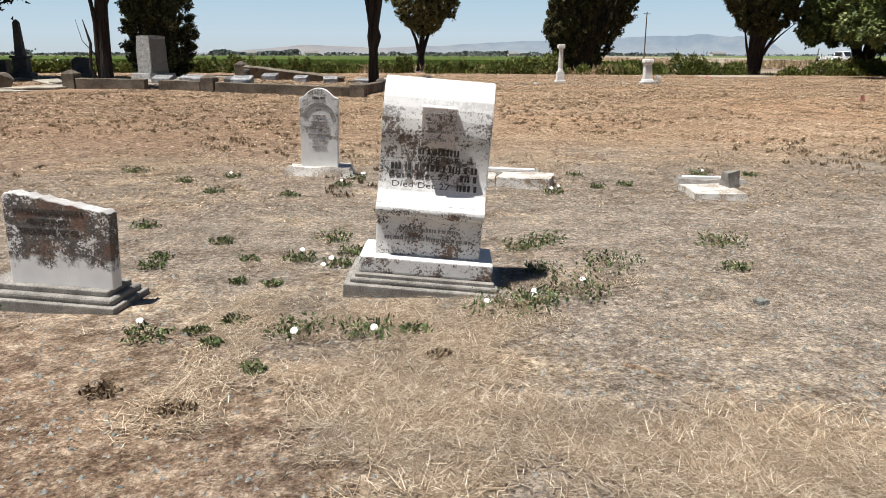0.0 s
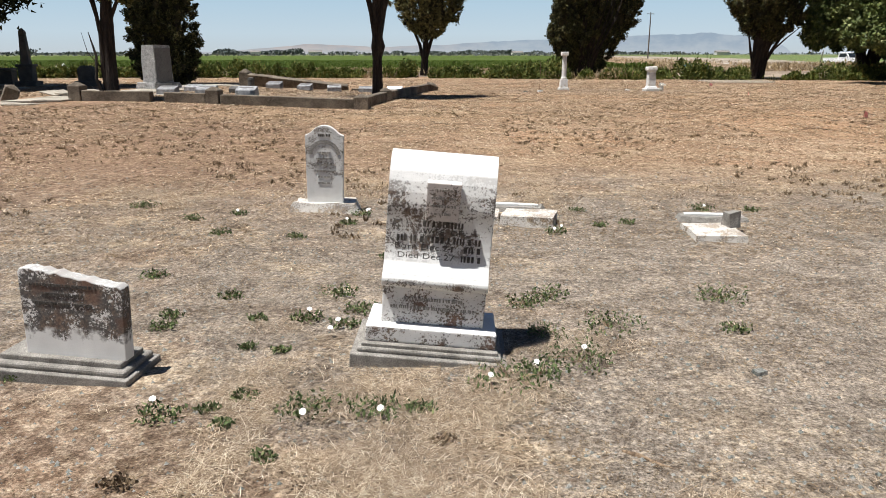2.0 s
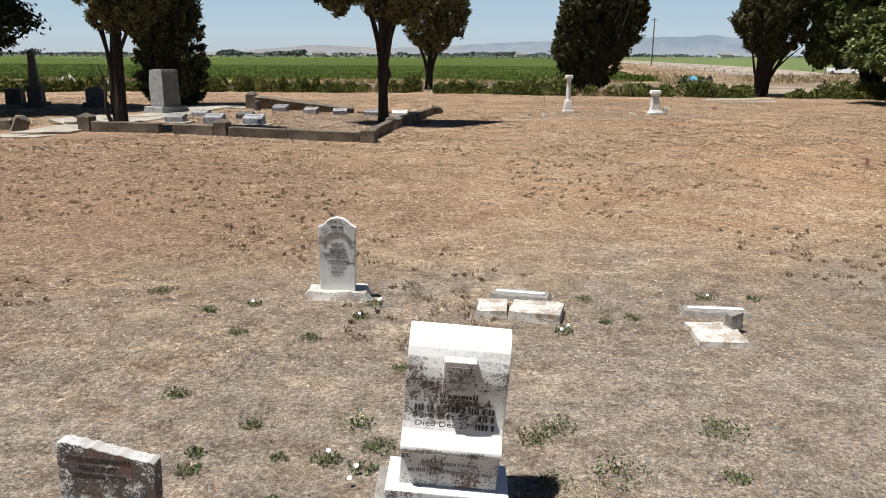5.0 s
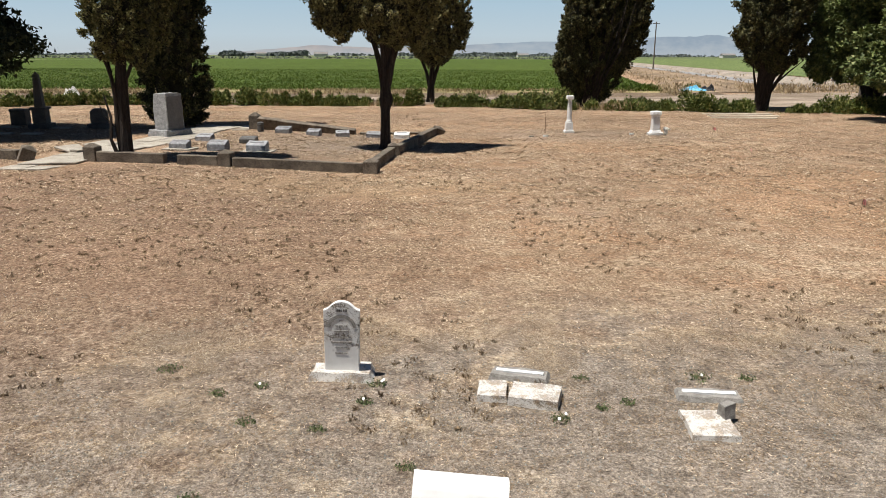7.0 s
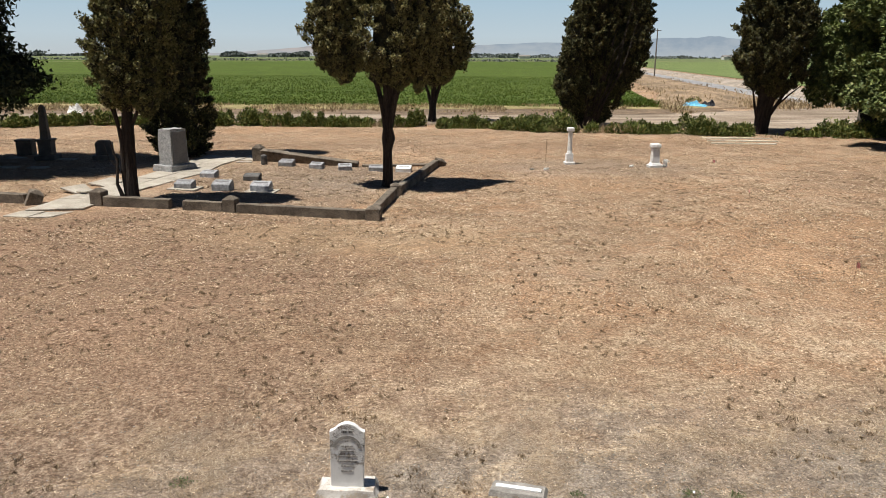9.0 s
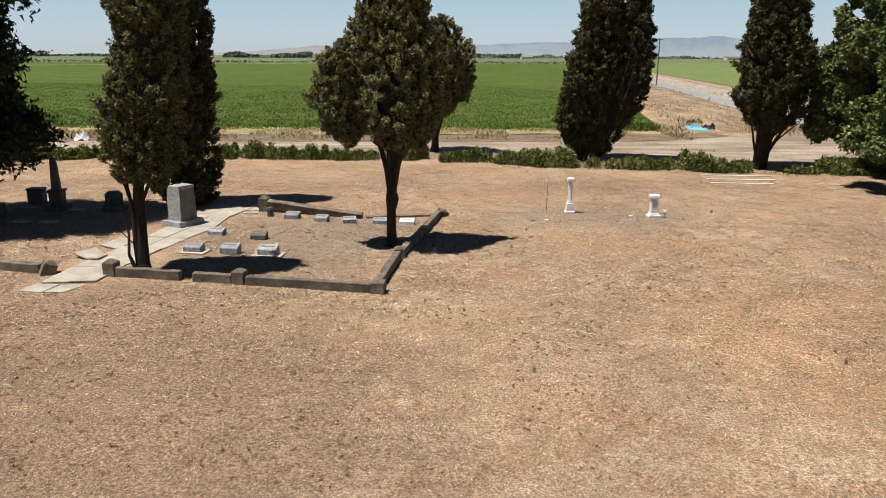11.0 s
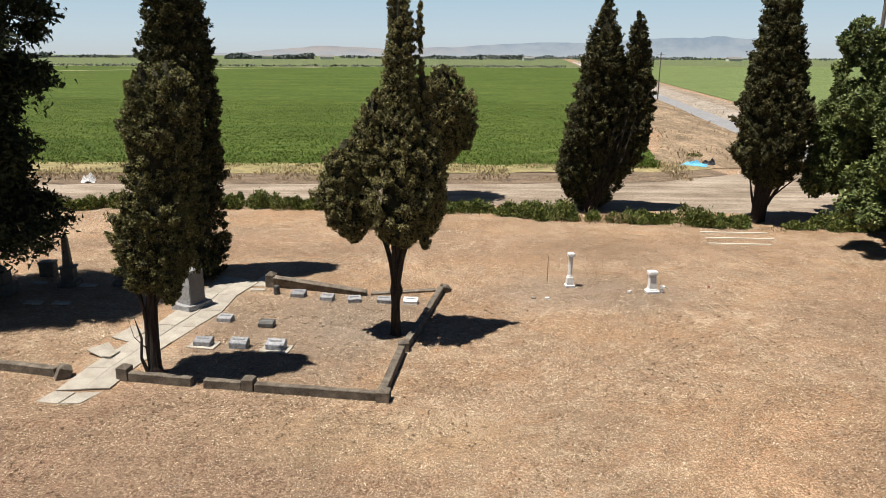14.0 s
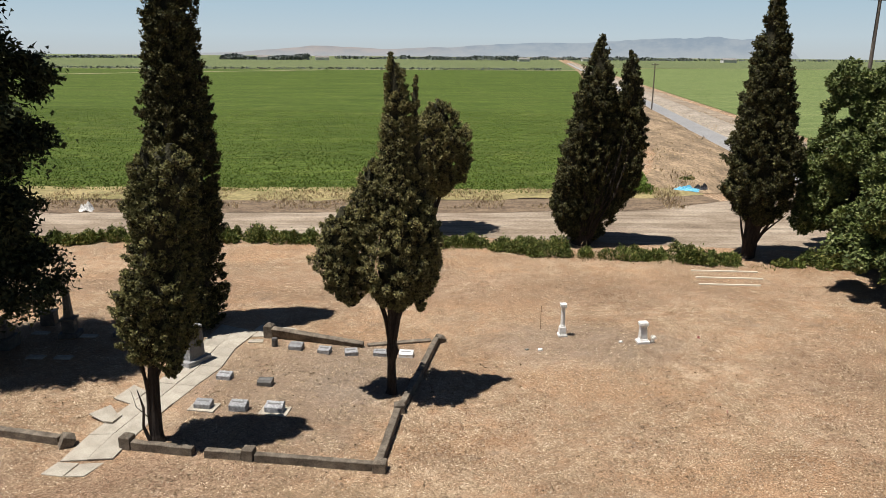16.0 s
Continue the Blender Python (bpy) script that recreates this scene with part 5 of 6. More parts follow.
fallen("loose_stone", 1.80, 4.05, 0.09, 0.07, 0.035, 20, M_STONE, "small dark stone on bare ground", 0.012)
bm = bmesh.new()
tube(bm, [(0.80, 3.18, 0.012), (0.86, 3.13, 0.02), (0.93, 3.07, 0.014), (0.99, 3.03, 0.012)], [0.008, 0.011, 0.009, 0.004], 6, 1, 0.3)
tagged(part("stick", bm, M_STICK), "dry brown stick lying on the straw", "stick")


# ---- the curbed family plot ----
def segment(parent, name, a, b, width, height, material=None, sink=0.1, wear=0.02, tilt=0.0, lean=0.0):
    a, b = Vector(seat(*a)), Vector(seat(*b))
    d = b - a
    bm = bmesh.new()
    bmesh.ops.create_cube(bm, size=1.0)
    for v in bm.verts:
        v.co = (v.co.x * d.length, v.co.y * width, height if v.co.z > 0 else -sink)
    bevel(bm, 0.02, 1)
    bmesh.ops.subdivide_edges(bm, edges=[e for e in bm.edges if e.calc_length() > 1.0], cuts=9)
    roughen(bm, wear, 1.7, a.x)
    ob = part(name, bm, material or M_CONCRETE, parent)
    ob.matrix_world = Matrix.Translation((a + b) / 2) @ Matrix.Rotation(math.atan2(d.y, d.x), 4, "Z") @ pose(0, 0, 0, lean, tilt - math.degrees(math.asin(d.z / d.length)), 0)
    return ob


def curb_post(parent, x, y, size, height, turn=0, rx=0, ry=0):
    s = size / 2
    bm = prism([(-s, -s), (s, -s), (s, s), (-s, s)], -0.1, height * 0.80, "z")
    top = [f for f in bm.faces if f.normal.z > 0.9][0]
    r = bmesh.ops.extrude_face_region(bm, geom=[top])
    for v in [g for g in r["geom"] if isinstance(g, bmesh.types.BMVert)]:
        v.co = (v.co.x * 0.25, v.co.y * 0.25, height)
    bmesh.ops.delete(bm, geom=[top], context="FACES_ONLY")
    bevel(bm, 0.015, 1)
    ob = part("post", bm, M_CONCRETE, parent)
    x, y, h = seat(x, y)
    ob.matrix_world = pose(x, y, h, rx, ry, turn)
    return ob


plot = thing("plot_curb", pose(-8, 31, 0), "weathered concrete curb with low pyramid-capped posts round a plot", "curb", "plot curbs")
bpy.context.view_layer.update()
plot.matrix_world = Matrix.Identity(4)
segment(plot, "rail", (-12.95, 26.45), (-10.35, 26.02), 0.28, 0.34)
segment(plot, "rail", (-9.85, 25.93), (-8.35, 25.74), 0.28, 0.33)
segment(plot, "rail", (-7.8, 25.66), (-3.05, 25.05), 0.28, 0.32)
segment(plot, "rail", (-2.92, 25.2), (-2.52, 29.4), 0.30, 0.36)
segment(plot, "rail", (-2.36, 29.95), (-1.75, 33.2), 0.30, 0.36)
segment(plot, "rail", (-1.75, 33.25), (-1.0, 37.7), 0.30, 0.36)
segment(plot, "rail", (-4.75, 37.25), (-1.3, 38.0), 0.36, 0.10, None, 0.15, 0.03)
curb_post(plot, -13.2, 26.55, 0.46, 0.62, -8)
curb_post(plot, -8.08, 25.78, 0.46, 0.56, -7)
curb_post(plot, -2.86, 25.02, 0.50, 0.50, -5)
curb_post(plot, -2.45, 29.7, 0.46, 0.50, 8)
curb_post(plot, -0.85, 37.9, 0.48, 0.42, 30, 14, 20)
wall = thing("tilted_curb", Matrix.Identity(4), "dislodged concrete curb section tilted out of the ground", "curb", "plot curbs")
segment(wall, "rail", (-10.2, 38.35), (-4.95, 37.15), 0.34, 0.46, None, 0.40, 0.02, 4.2, 15.0)
curb_post(wall, -10.35, 38.4, 0.5, 0.85, -10)
west = thing("plot_curb", Matrix.Identity(4), "weathered concrete curb of the neighbouring plot with a toppled post", "curb", "plot curbs")
segment(west, "rail", (-16.0, 26.75), (-21.5, 27.9), 0.32, 0.34)
segment(west, "rail", (-21.6, 27.9), (-34, 30.2), 0.32, 0.34)
curb_post(west, -15.75, 26.6, 0.48, 0.55, 35, 6, 24)
small = part("round_post", lathe([(0.16, -0.1), (0.17, 0.1), (0.16, 0.3), (0.17, 0.36), (0.15, 0.46), (0.06, 0.5)], 14), M_DARKSTONE)
small.matrix_world = pose(*seat(-9.75, 37.1))
tagged(small, "short round stone post beside the tilted curb", "post")

# concrete walkway in cracked slabs
walkway = thing("walkway", Matrix.Identity(4), "cracked pale concrete walkway leading into the plot", "walkway")
walkway["kind"] = "structure"


def slab(corners, lift=0.05, rx=0, ry=0, parent=walkway):
    corners = [seat(*c)[:2] for c in corners]
    cx, cy = sum(c[0] for c in corners) / len(corners), sum(c[1] for c in corners) / len(corners)
    bm = prism([(x - cx, y - cy) for x, y in corners], -0.06, 0.0, "z", 0.012, 1)
    roughen(bm, 0.006, 3.0, cx)
    ob = part("slab", bm, M_WALKWAY, parent)
    ob.matrix_world = pose(cx, cy, lift + relief_at(cx, cy), rx, ry, 0)
    return ob


EDGE_R = [(-13.35, 25.6), (-13.2, 27.6), (-12.75, 30.3), (-12.35, 32.1), (-11.75, 34.3), (-11.75, 36.6), (-11.2, 39.0)]
EDGE_L = [(-15.35, 25.4), (-15.2, 27.4), (-14.6, 30.6), (-14.35, 32.4), (-14.1, 34.4), (-13.9, 37.0), (-13.6, 40.2)]
for k in range(6):
    for u0, u1 in ((0.0, 0.5), (0.5, 1.0)):
        def q(e, u):
            a, b = Vector(EDGE_L[e]), Vector(EDGE_R[e])
            return tuple(a.lerp(b, u))
        g = 0.006
        slab([q(k, u0 + g), q(k, u1 - g), q(k + 1, u1 - g), q(k + 1, u0 + g)], 0.05 + 0.012 * math.sin(5 * k + 3 * u0))
slab([(-15.6, 24.5), (-14.7, 24.35), (-14.55, 25.3), (-15.4, 25.35)], 0.035, 1)
slab([(-14.66, 24.35), (-13.9, 24.4), (-13.6, 25.4), (-14.5, 25.3)], 0.03, -1)
slab([(-15.9, 28.9), (-15.0, 28.4), (-14.75, 29.1), (-15.3, 29.7)], 0.16, 6, 5)
slab([(-15.0, 28.35), (-14.6, 28.3), (-14.5, 29.0), (-14.75, 29.05)], 0.12, -3, 2)
slab([(-15.6, 30.6), (-14.65, 30.2), (-14.4, 31.4), (-15.2, 31.9)], 0.10, 3, 3)
slab([(-11.7, 38.3), (-8.3, 38.55), (-9.2, 39.6), (-11.3, 40.2)], 0.05)


# small granite markers
def marker(x, y, w, d, h, turn, label, pad=False, material=None):
    t = thing("grave_marker", pose(x, y, 0, 0, 0, turn), label, "grave marker", "small grave markers")
    bm = prism([(-d / 2, -0.05), (-d / 2, h * 0.62), (-d / 2 + 0.03, h * 0.68), (d / 2 - 0.05, h), (d / 2, h * 0.9), (d / 2, -0.05)], -w / 2, w / 2, "x", 0.012, 1)
    bmesh.ops.subdivide_edges(bm, edges=list(bm.edges), cuts=2, use_grid_fill=True)
    roughen(bm, 0.018, 6.0, x)
    part("stone", bm, material or M_MARKER, t)
    face = part("inscription", block(-w * 0.36, w * 0.36, -0.1 * d, 0.1 * d, -0.004, 0.006, 0.003, 1), M_POLISH, t)
    face.matrix_local = pose(0, 0.0, h * 0.86, 28, 0, 0)
    if pad:
        part("pad", block(-w * 0.8, w * 0.8, -d * 0.9, d * 0.9, -0.05, 0.04, 0.01, 1), M_WALKWAY, t, "pale concrete pad")


marker(-8.51, 36.75, 0.72, 0.5, 0.34, -8, "rough grey granite marker in dry grass")
marker(-6.91, 36.3, 0.66, 0.42, 0.30, -10, "rough grey granite marker in dry grass")
marker(-5.46, 36.05, 0.66, 0.42, 0.30, 12, "rough grey granite marker, turned a little, in dry grass")
marker(-3.91, 36.0, 0.70, 0.42, 0.28, 0, "low grey granite marker behind the cypress trunk")
marker(-2.53, 35.85, 0.74, 0.44, 0.30, -4, "pale white marble marker in the plot", False, M_WHITE)
marker(-11.24, 33.05, 0.70, 0.44, 0.30, -8, "pale grey granite marker beside the walkway")
marker(-9.09, 32.4, 0.70, 0.46, 0.30, -4, "dark grey granite marker in the plot", False, M_DARKSTONE)
marker(-11.26, 30.0, 0.76, 0.44, 0.36, -8, "grey granite marker on a pale concrete pad", True)
marker(-9.64, 29.85, 0.76, 0.46, 0.40, -6, "rough grey granite marker in the plot's front row")
marker(-7.99, 29.68, 0.80, 0.46, 0.42, -6, "rough grey granite marker on a low pale pad", True)
fallen("flat_marker", -10.95, 37.7, 0.8, 0.4, 0.06, 10, M_WALKWAY, "flat pale stone marker beside the shaded walkway", 0.006)
for x, y in ((-23.3, 38.5), (-20.4, 38.15), (-21.75, 35.2), (-20.3, 35.2)):
    fallen("flat_marker", x, y, 0.9, 0.45, 0.07, -4, M_WALKWAY, "flat pale stone marker in the conifer's shade", 0.006)

# the granite family monument
big = thing("granite_monument", pose(-13.5, 34.9, 0.0, 0, 0, -27), "tall grey granite monument with rough-hewn edges on a rough base", "monument", "family monuments")
bm = block(-0.64, 0.64, -0.76, 0.76, -0.12, 0.30, 0.02, 2, (0.04, 0.04), 0.05)
part("base", bm, M_ROUGH, big, "rough-hewn granite base")
bm = block(-0.42, 0.42, -0.50, 0.50, 0.30, 1.95, 0.02, 2, (0.03, 0.03), 0.04)
part("shaft", bm, M_ROUGH, big, "rough-hewn grey granite block")
# dressed face: its granite tone is lowered to paint in the shaded side
part("front_face", block(0.405, 0.445, -0.43, 0.43, 0.36, 1.84, 0.01, 1), M_POLISH, big, "smooth dressed granite face")

ob = thing("obelisk", pose(-21.5, 38.3, 0, 0, 0, 8), "dark stone obelisk on a square stepped pedestal", "obelisk", "family monuments")
part("base", block(-0.50, 0.50, -0.50, 0.50, -0.05, 0.25, 0.02, 1), M_DARKSTONE, ob)
part("pedestal", block(-0.32, 0.32, -0.32, 0.32, 0.25, 0.95, 0.02, 1), M_DARKSTONE, ob)
part("cornice", block(-0.40, 0.40, -0.40, 0.40, 0.95, 1.07, 0.03, 2), M_DARKSTONE, ob)
part("shaft", block(-0.20, 0.20, -0.20, 0.20, 1.07, 2.66, 0.01, 1, (0.07, 0.07)), M_DARKSTONE, ob)
part("tip", block(-0.128, 0.128, -0.128, 0.128, 2.66, 2.80, 0.005, 1, (0.10, 0.10)), M_DARKSTONE, ob)

st = thing("dark_gravestone", pose(-18.5, 38.4, 0, 0, 0, 5), "dark upright gravestone with clipped shoulders in deep shade", "gravestone", "family monuments")
part("base", block(-0.55, 0.55, -0.3, 0.3, -0.05, 0.25, 0.02, 1), M_DARKSTONE, st)
part("tablet", prism([(-0.42, 0.25), (-0.42, 0.85), (-0.25, 1.0), (0.25, 1.0), (0.42, 0.85), (0.42, 0.25)], -0.14, 0.14, "y", 0.02, 1), M_DARKSTONE, st)
st = thing("urn_monument", pose(-24.35, 36.6, 0, 0, 0, 0), "squat dark stone monument with a rounded cap in the shade", "monument", "family monuments")
part("base", block(-0.7, 0.7, -0.55, 0.55, -0.05, 0.6, 0.03, 1), M_DARKSTONE, st)
part("die", block(-0.5, 0.5, -0.4, 0.4, 0.6, 1.2, 0.03, 1), M_DARKSTONE, st)
part("cap", lathe([(0.42, 1.2), (0.46, 1.28), (0.36, 1.45), (0.16, 1.62), (0.06, 1.85)], 16), M_DARKSTONE, st)
st = thing("bench_monument", pose(-23.6, 40.0, 0, 0, 0, 4), "low dark stone marker with a flat cap in the shade", "monument", "family monuments")
part("base", block(-0.4, 0.4, -0.3, 0.3, -0.05, 0.7, 0.03, 1), M_DARKSTONE, st)
part("cap", block(-0.42, 0.42, -0.34, 0.34, 0.7, 0.85, 0.05, 2), M_DARKSTONE, st)

# the two white columns
cl = thing("column_monument", pose(6.09, 39.0, 0, 0, 0, 4) @ Matrix.Diagonal((0.70, 0.70, 1, 1)), "slim white marble column on a square pedestal", "monument", "white columns")
part("base", block(-0.36, 0.36, -0.36, 0.36, -0.05, 0.12, 0.015, 1), M_WHITE, cl)
part("pedestal", block(-0.27, 0.27, -0.27, 0.27, 0.12, 0.56, 0.015, 1, (0.02, 0.02)), M_WHITE, cl)
part("shaft", lathe([(0.21, 0.56), (0.21, 0.62), (0.175, 0.68), (0.17, 1.2), (0.155, 1.68), (0.17, 1.72)], 20), M_WHITE, cl)
part("capital", block(-0.25, 0.25, -0.25, 0.25, 1.72, 1.92, 0.05, 3), M_WHITE, cl)
cl = thing("broken_column", pose(10.42, 38.15, 0, 0, -2, 6) @ Matrix.Diagonal((0.66, 0.66, 0.96, 1)), "short white marble pedestal with a worn draped cap", "monument", "white columns")
part("base", block(-0.52, 0.52, -0.42, 0.42, -0.05, 0.13, 0.02, 1), M_WHITE, cl)
part("foot", block(-0.40, 0.40, -0.34, 0.34, 0.13, 0.24, 0.02, 1, (0.06, 0.05)), M_WHITE, cl)
part("pedestal", block(-0.31, 0.31, -0.27, 0.27, 0.24, 0.98, 0.02, 1, (0.05, 0.04)), M_WHITE, cl)
part("neck", block(-0.27, 0.27, -0.24, 0.24, 0.98, 1.08, 0.02, 1, (-0.09, -0.07)), M_WHITE, cl)
part("cap", block(-0.38, 0.38, -0.33, 0.33, 1.08, 1.25, 0.04, 3, (0.03, 0.03)), M_WHITE, cl)
pot = thing("flower_vase", pose(10.95, 38.1, 0), "small white vase with faded flowers beside the white pedestal", "vase")
part("vase", lathe([(0.07, 0.0), (0.10, 0.08), (0.09, 0.2), (0.12, 0.24)], 14), M_CERAMIC, pot)
rng = np.random.RandomState(80)
v, f = sprays(np.stack([rng.normal(0, 0.07, 60), rng.normal(0, 0.07, 60), 0.25 + 0.12 * rng.rand(60)], -1), 0.09, 81, 0.2, 0.7)
soup("flowers", v, f, M_PETAL, pot)
bm = bmesh.new()
tube(bm, [(0, 0, -0.1), (0.01, 0, 0.7), (0.02, 0, 1.45)], [0.012, 0.011, 0.010], 6)
t = part("iron_rod", bm, M_RUST)
t.matrix_world = pose(4.95, 39.85, 0)
tagged(t, "thin rusty iron rod stuck in the ground", "rod")
fallen("stone_stub", 4.6, 36.8, 0.24, 0.2, 0.10, 10, M_WHITE, "small white stone stub in dry grass", 0.02)
fallen("stone_stub", 3.9, 36.9, 0.2, 0.16, 0.05, 30, M_STONE, "small pale stone in dry grass", 0.02)
fallen("loose_stone", 9.2, 38.1, 0.2, 0.16, 0.08, 30, M_WHITE, "small white stone beside the pedestal", 0.02)
for k, (y, x0, x1) in enumerate(((52.0, 17.5, 22.3), (50.3, 17.3, 22.0), (48.7, 17.0, 21.2))):
    t = part("plank", block(-(x1 - x0) / 2, (x1 - x0) / 2, -0.09, 0.09, -0.02, 0.07, 0.01, 1), M_PLANK)
    t.matrix_world = pose((x0 + x1) / 2, y, 0, 0, 0, -3)
    tagged(t, "long pale timber lying on the dry ground", "plank", "timbers on the ground")


def flag(x, y, h, turn):
    t = thing("survey_flag", pose(x, y, 0, 0, 4, turn), "small faded pink survey flag on a wire", "flag", "survey flags")
    part("wire", lathe([(0.005, -0.05), (0.005, h)], 6), M_RUST, t)
    bm = bmesh.new()
    grid = [[bm.verts.new((0.01 + 0.05 * i, 0.012 * math.sin(i * 1.7 + j), h - 0.14 + 0.07 * j - 0.015 * i)) for i in range(4)] for j in range(3)]
    for j in range(2):
        for i in range(3):
            bm.faces.new((grid[j][i], grid[j][i + 1], grid[j + 1][i + 1], grid[j + 1][i]))
    part("cloth", bm, M_PINK, t)


flag(10.3, 18.4, 0.46, 30)
flag(11.9, 29.4, 0.4, 80)
flag(13.4, 38.2, 0.4, 10)


# ---- beside the field ----
def crumple(name, x, y, w, d, h, turn, material, label, seed):
    g = 16
    bm = bmesh.new()
    vs = []
    for j in range(g):
        for i in range(g):
            u, v = i / (g - 1) - 0.5, j / (g - 1) - 0.5
            fall = max(0.0, 1 - 3.2 * (u * u + v * v))
            k = noise.noise(Vector((u * 5 + seed, v * 5, 0)))
            vs.append(bm.verts.new((u * w * (1 + 0.3 * k), v * d * (1 + 0.4 * noise.noise(Vector((u * 4, v * 4, seed)))), 0.03 + h * fall * (0.5 + abs(k) * 1.4))))
    for j in range(g - 1):
        for i in range(g - 1):
            a = j * g + i
            bm.faces.new((vs[a], vs[a + 1], vs[a + g + 1], vs[a + g]))
    t = part(name, bm, material)
    t.matrix_world = pose(x, y, 0.05, 0, 0, turn)
    t.modifiers.new("thick", "SOLIDIFY").thickness = 0.02
    return tagged(t, label, "tarp" if "tarp" in name else "litter")


crumple("crumpled_tarp", 27.2, 84.8, 2.7, 1.5, 0.55, -15, M_TARP, "crumpled bright blue tarp dumped by the canal bank", 3.0)
crumple("dark_bag", 29.3, 85.8, 1.6, 1.2, 0.6, 20, M_BLACKBAG, "crumpled black plastic dumped beside the tarp", 8.0)
crumple("white_sheeting", -36.4, 70.6, 1.3, 0.9, 0.7, 10, M_WHITEBAG, "crumpled white plastic sheeting on the field verge", 5.0)


def utility_pole(x, y, h, turn, label):
    t = thing("utility_pole", pose(x, y, 0, 0, 0, turn), label, "utility pole", "utility poles")
    part("pole", lathe([(0.20, -0.2), (0.18, h * 0.5), (0.13, h)], 12), M_WOOD, t)
    part("crossarm", block(-1.2, 1.2, -0.06, 0.06, h - 0.6, h - 0.45, 0.01, 1), M_WOOD, t)
    for u in (-1.05, -0.6, 0.6, 1.05):
        ins = part("insulator", lathe([(0.03, 0), (0.05, 0.05), (0.03, 0.12), (0.045, 0.16), (0.02, 0.2)], 8), M_CERAMIC, t)
        ins.matrix_local = pose(u, 0, h - 0.45)


utility_pole(57.7, 215.7, 13.3, 20, "weathered wooden utility pole beside the canal")
utility_pole(34.6, 63.5, 20.4, 20, "tall weathered wooden utility pole behind the broad tree")
bm = bmesh.new()
tube(bm, [(0, 0, -0.2), (0.12, 0, 1.0), (0.3, 0, 2.2)], [0.06, 0.06, 0.05], 7)
t = part("leaning_post", bm, M_WOOD)
t.matrix_world = pose(42.6, 86.0, 0)
tagged(t, "leaning wooden post in the tall dry grass", "post")

# the pickup on the far side of the dirt road
car = thing("pickup_truck", pose(59.6, 113.0, 0.12, 0, 0, 205), "white pickup truck on the dusty farm road", "truck")
part("body", prism([(-2.8, 0.45), (-2.85, 1.05), (-2.75, 1.15), (-0.35, 1.18), (1.35, 1.16), (2.45, 1.08), (2.75, 0.98), (2.8, 0.5), (2.5, 0.42)], -0.98, 0.98, "x", 0.05, 2), M_CARPAINT, car).matrix_local = pose(0, 0, 0, 0, 0, 0)
part("cab", prism([(-0.45, 1.15), (-0.25, 1.86), (0.0, 1.93), (0.75, 1.93), (1.0, 1.86), (1.5, 1.15)], -0.82, 0.82, "x", 0.05, 2), M_CARPAINT, car)
part("windscreen", prism([(1.09, 1.80), (1.52, 1.19), (1.55, 1.21), (1.12, 1.82)], -0.72, 0.72, "x", 0.005, 1), M_GLASS, car)
for s in (-1, 1):
    part("side_window", prism([(-0.25, 1.22), (-0.15, 1.78), (0.9, 1.78), (1.25, 1.22)], s * 0.80, s * 0.835, "x", 0.003, 1), M_GLASS, car)
    part("headlight", block(s * 0.78 - 0.16, s * 0.78 + 0.16, 2.72, 2.80, 0.80, 0.98, 0.02, 1), M_REFLECT, car)
    part("mirror", block(s * 1.08 - 0.1, s * 1.08 + 0.1, 1.15, 1.25, 1.2, 1.42, 0.02, 1), M_CARPAINT, car)
    for y in (-1.75, 1.75):
        w = part("wheel", lathe([(0.22, -0.13), (0.38, -0.13), (0.40, -0.06), (0.40, 0.06), (0.38, 0.13), (0.22, 0.13)], 20), M_RUBBER, car)
        w.matrix_local = pose(s * 0.86, y, 0.38, 0, 90, 0)
        part("rim", lathe([(0.08, -0.12), (0.22, -0.135), (0.22, 0.135), (0.08, 0.12)], 16), M_CHROME, w)
part("grille", block(-0.6, 0.6, 2.74, 2.82, 0.66, 0.95, 0.02, 1), M_GLASS, car)
part("bumper", block(-0.95, 0.95, 2.70, 2.90, 0.42, 0.62, 0.04, 2), M_CHROME, car)


# ---- small plants and straw ----
def weed(x, y, size, seed, flowers=(), label="low green weed on dry ground", material=None):
    rng = np.random.RandomState(seed)
    n = int(60 + 900 * size)
    a = rng.rand(n) * 2 * math.pi
    r = size * np.sqrt(rng.rand(n)) * (0.6 + 0.8 * value_noise(np.cos(a) * 2 + x * 7, np.sin(a) * 2 + y * 7, 1.3, 9))
    c = np.stack([r * np.cos(a), 0.8 * r * np.sin(a), 0.008 + 0.42 * size * rng.rand(n) ** 1.5], -1)
    v, f = sprays(c, 0.026, seed + 1, 0.3, 0.45)
    t = thing("weed", pose(x, y, relief_at(x, y)), label, "weed", "small weeds")
    soup("foliage", v, f, material or M_WEED, t)["kind"] = "stuff"
    bm = bmesh.new()
    for k in range(7):
        b = rng.rand() * 2 * math.pi
        e = size * rng.uniform(0.4, 0.9)
        tube(bm, [(0, 0, -0.01), (0.5 * e * math.cos(b), 0.4 * e * math.sin(b), 0.16 * size + 0.01), (e * math.cos(b), 0.8 * e * math.sin(b), 0.35 * size * rng.rand() + 0.01)], [0.003, 0.0025, 0.0015], 4)
    part("stem", bm, M_DEADWEED, t)["kind"] = "stuff"
    for fx, fy in flowers:
        bm = lathe([(0.003, -0.03), (0.004, -0.012), (0.010, 0.0), (0.017, 0.007), (0.019, 0.009)], 10)
        ob = part("flower", bm, M_PETAL, t, "white trumpet flower")
        ob.matrix_local = pose(fx - x, fy - y, 0.065, rng.uniform(20, 50), rng.uniform(-20, 20), 0)
    return t


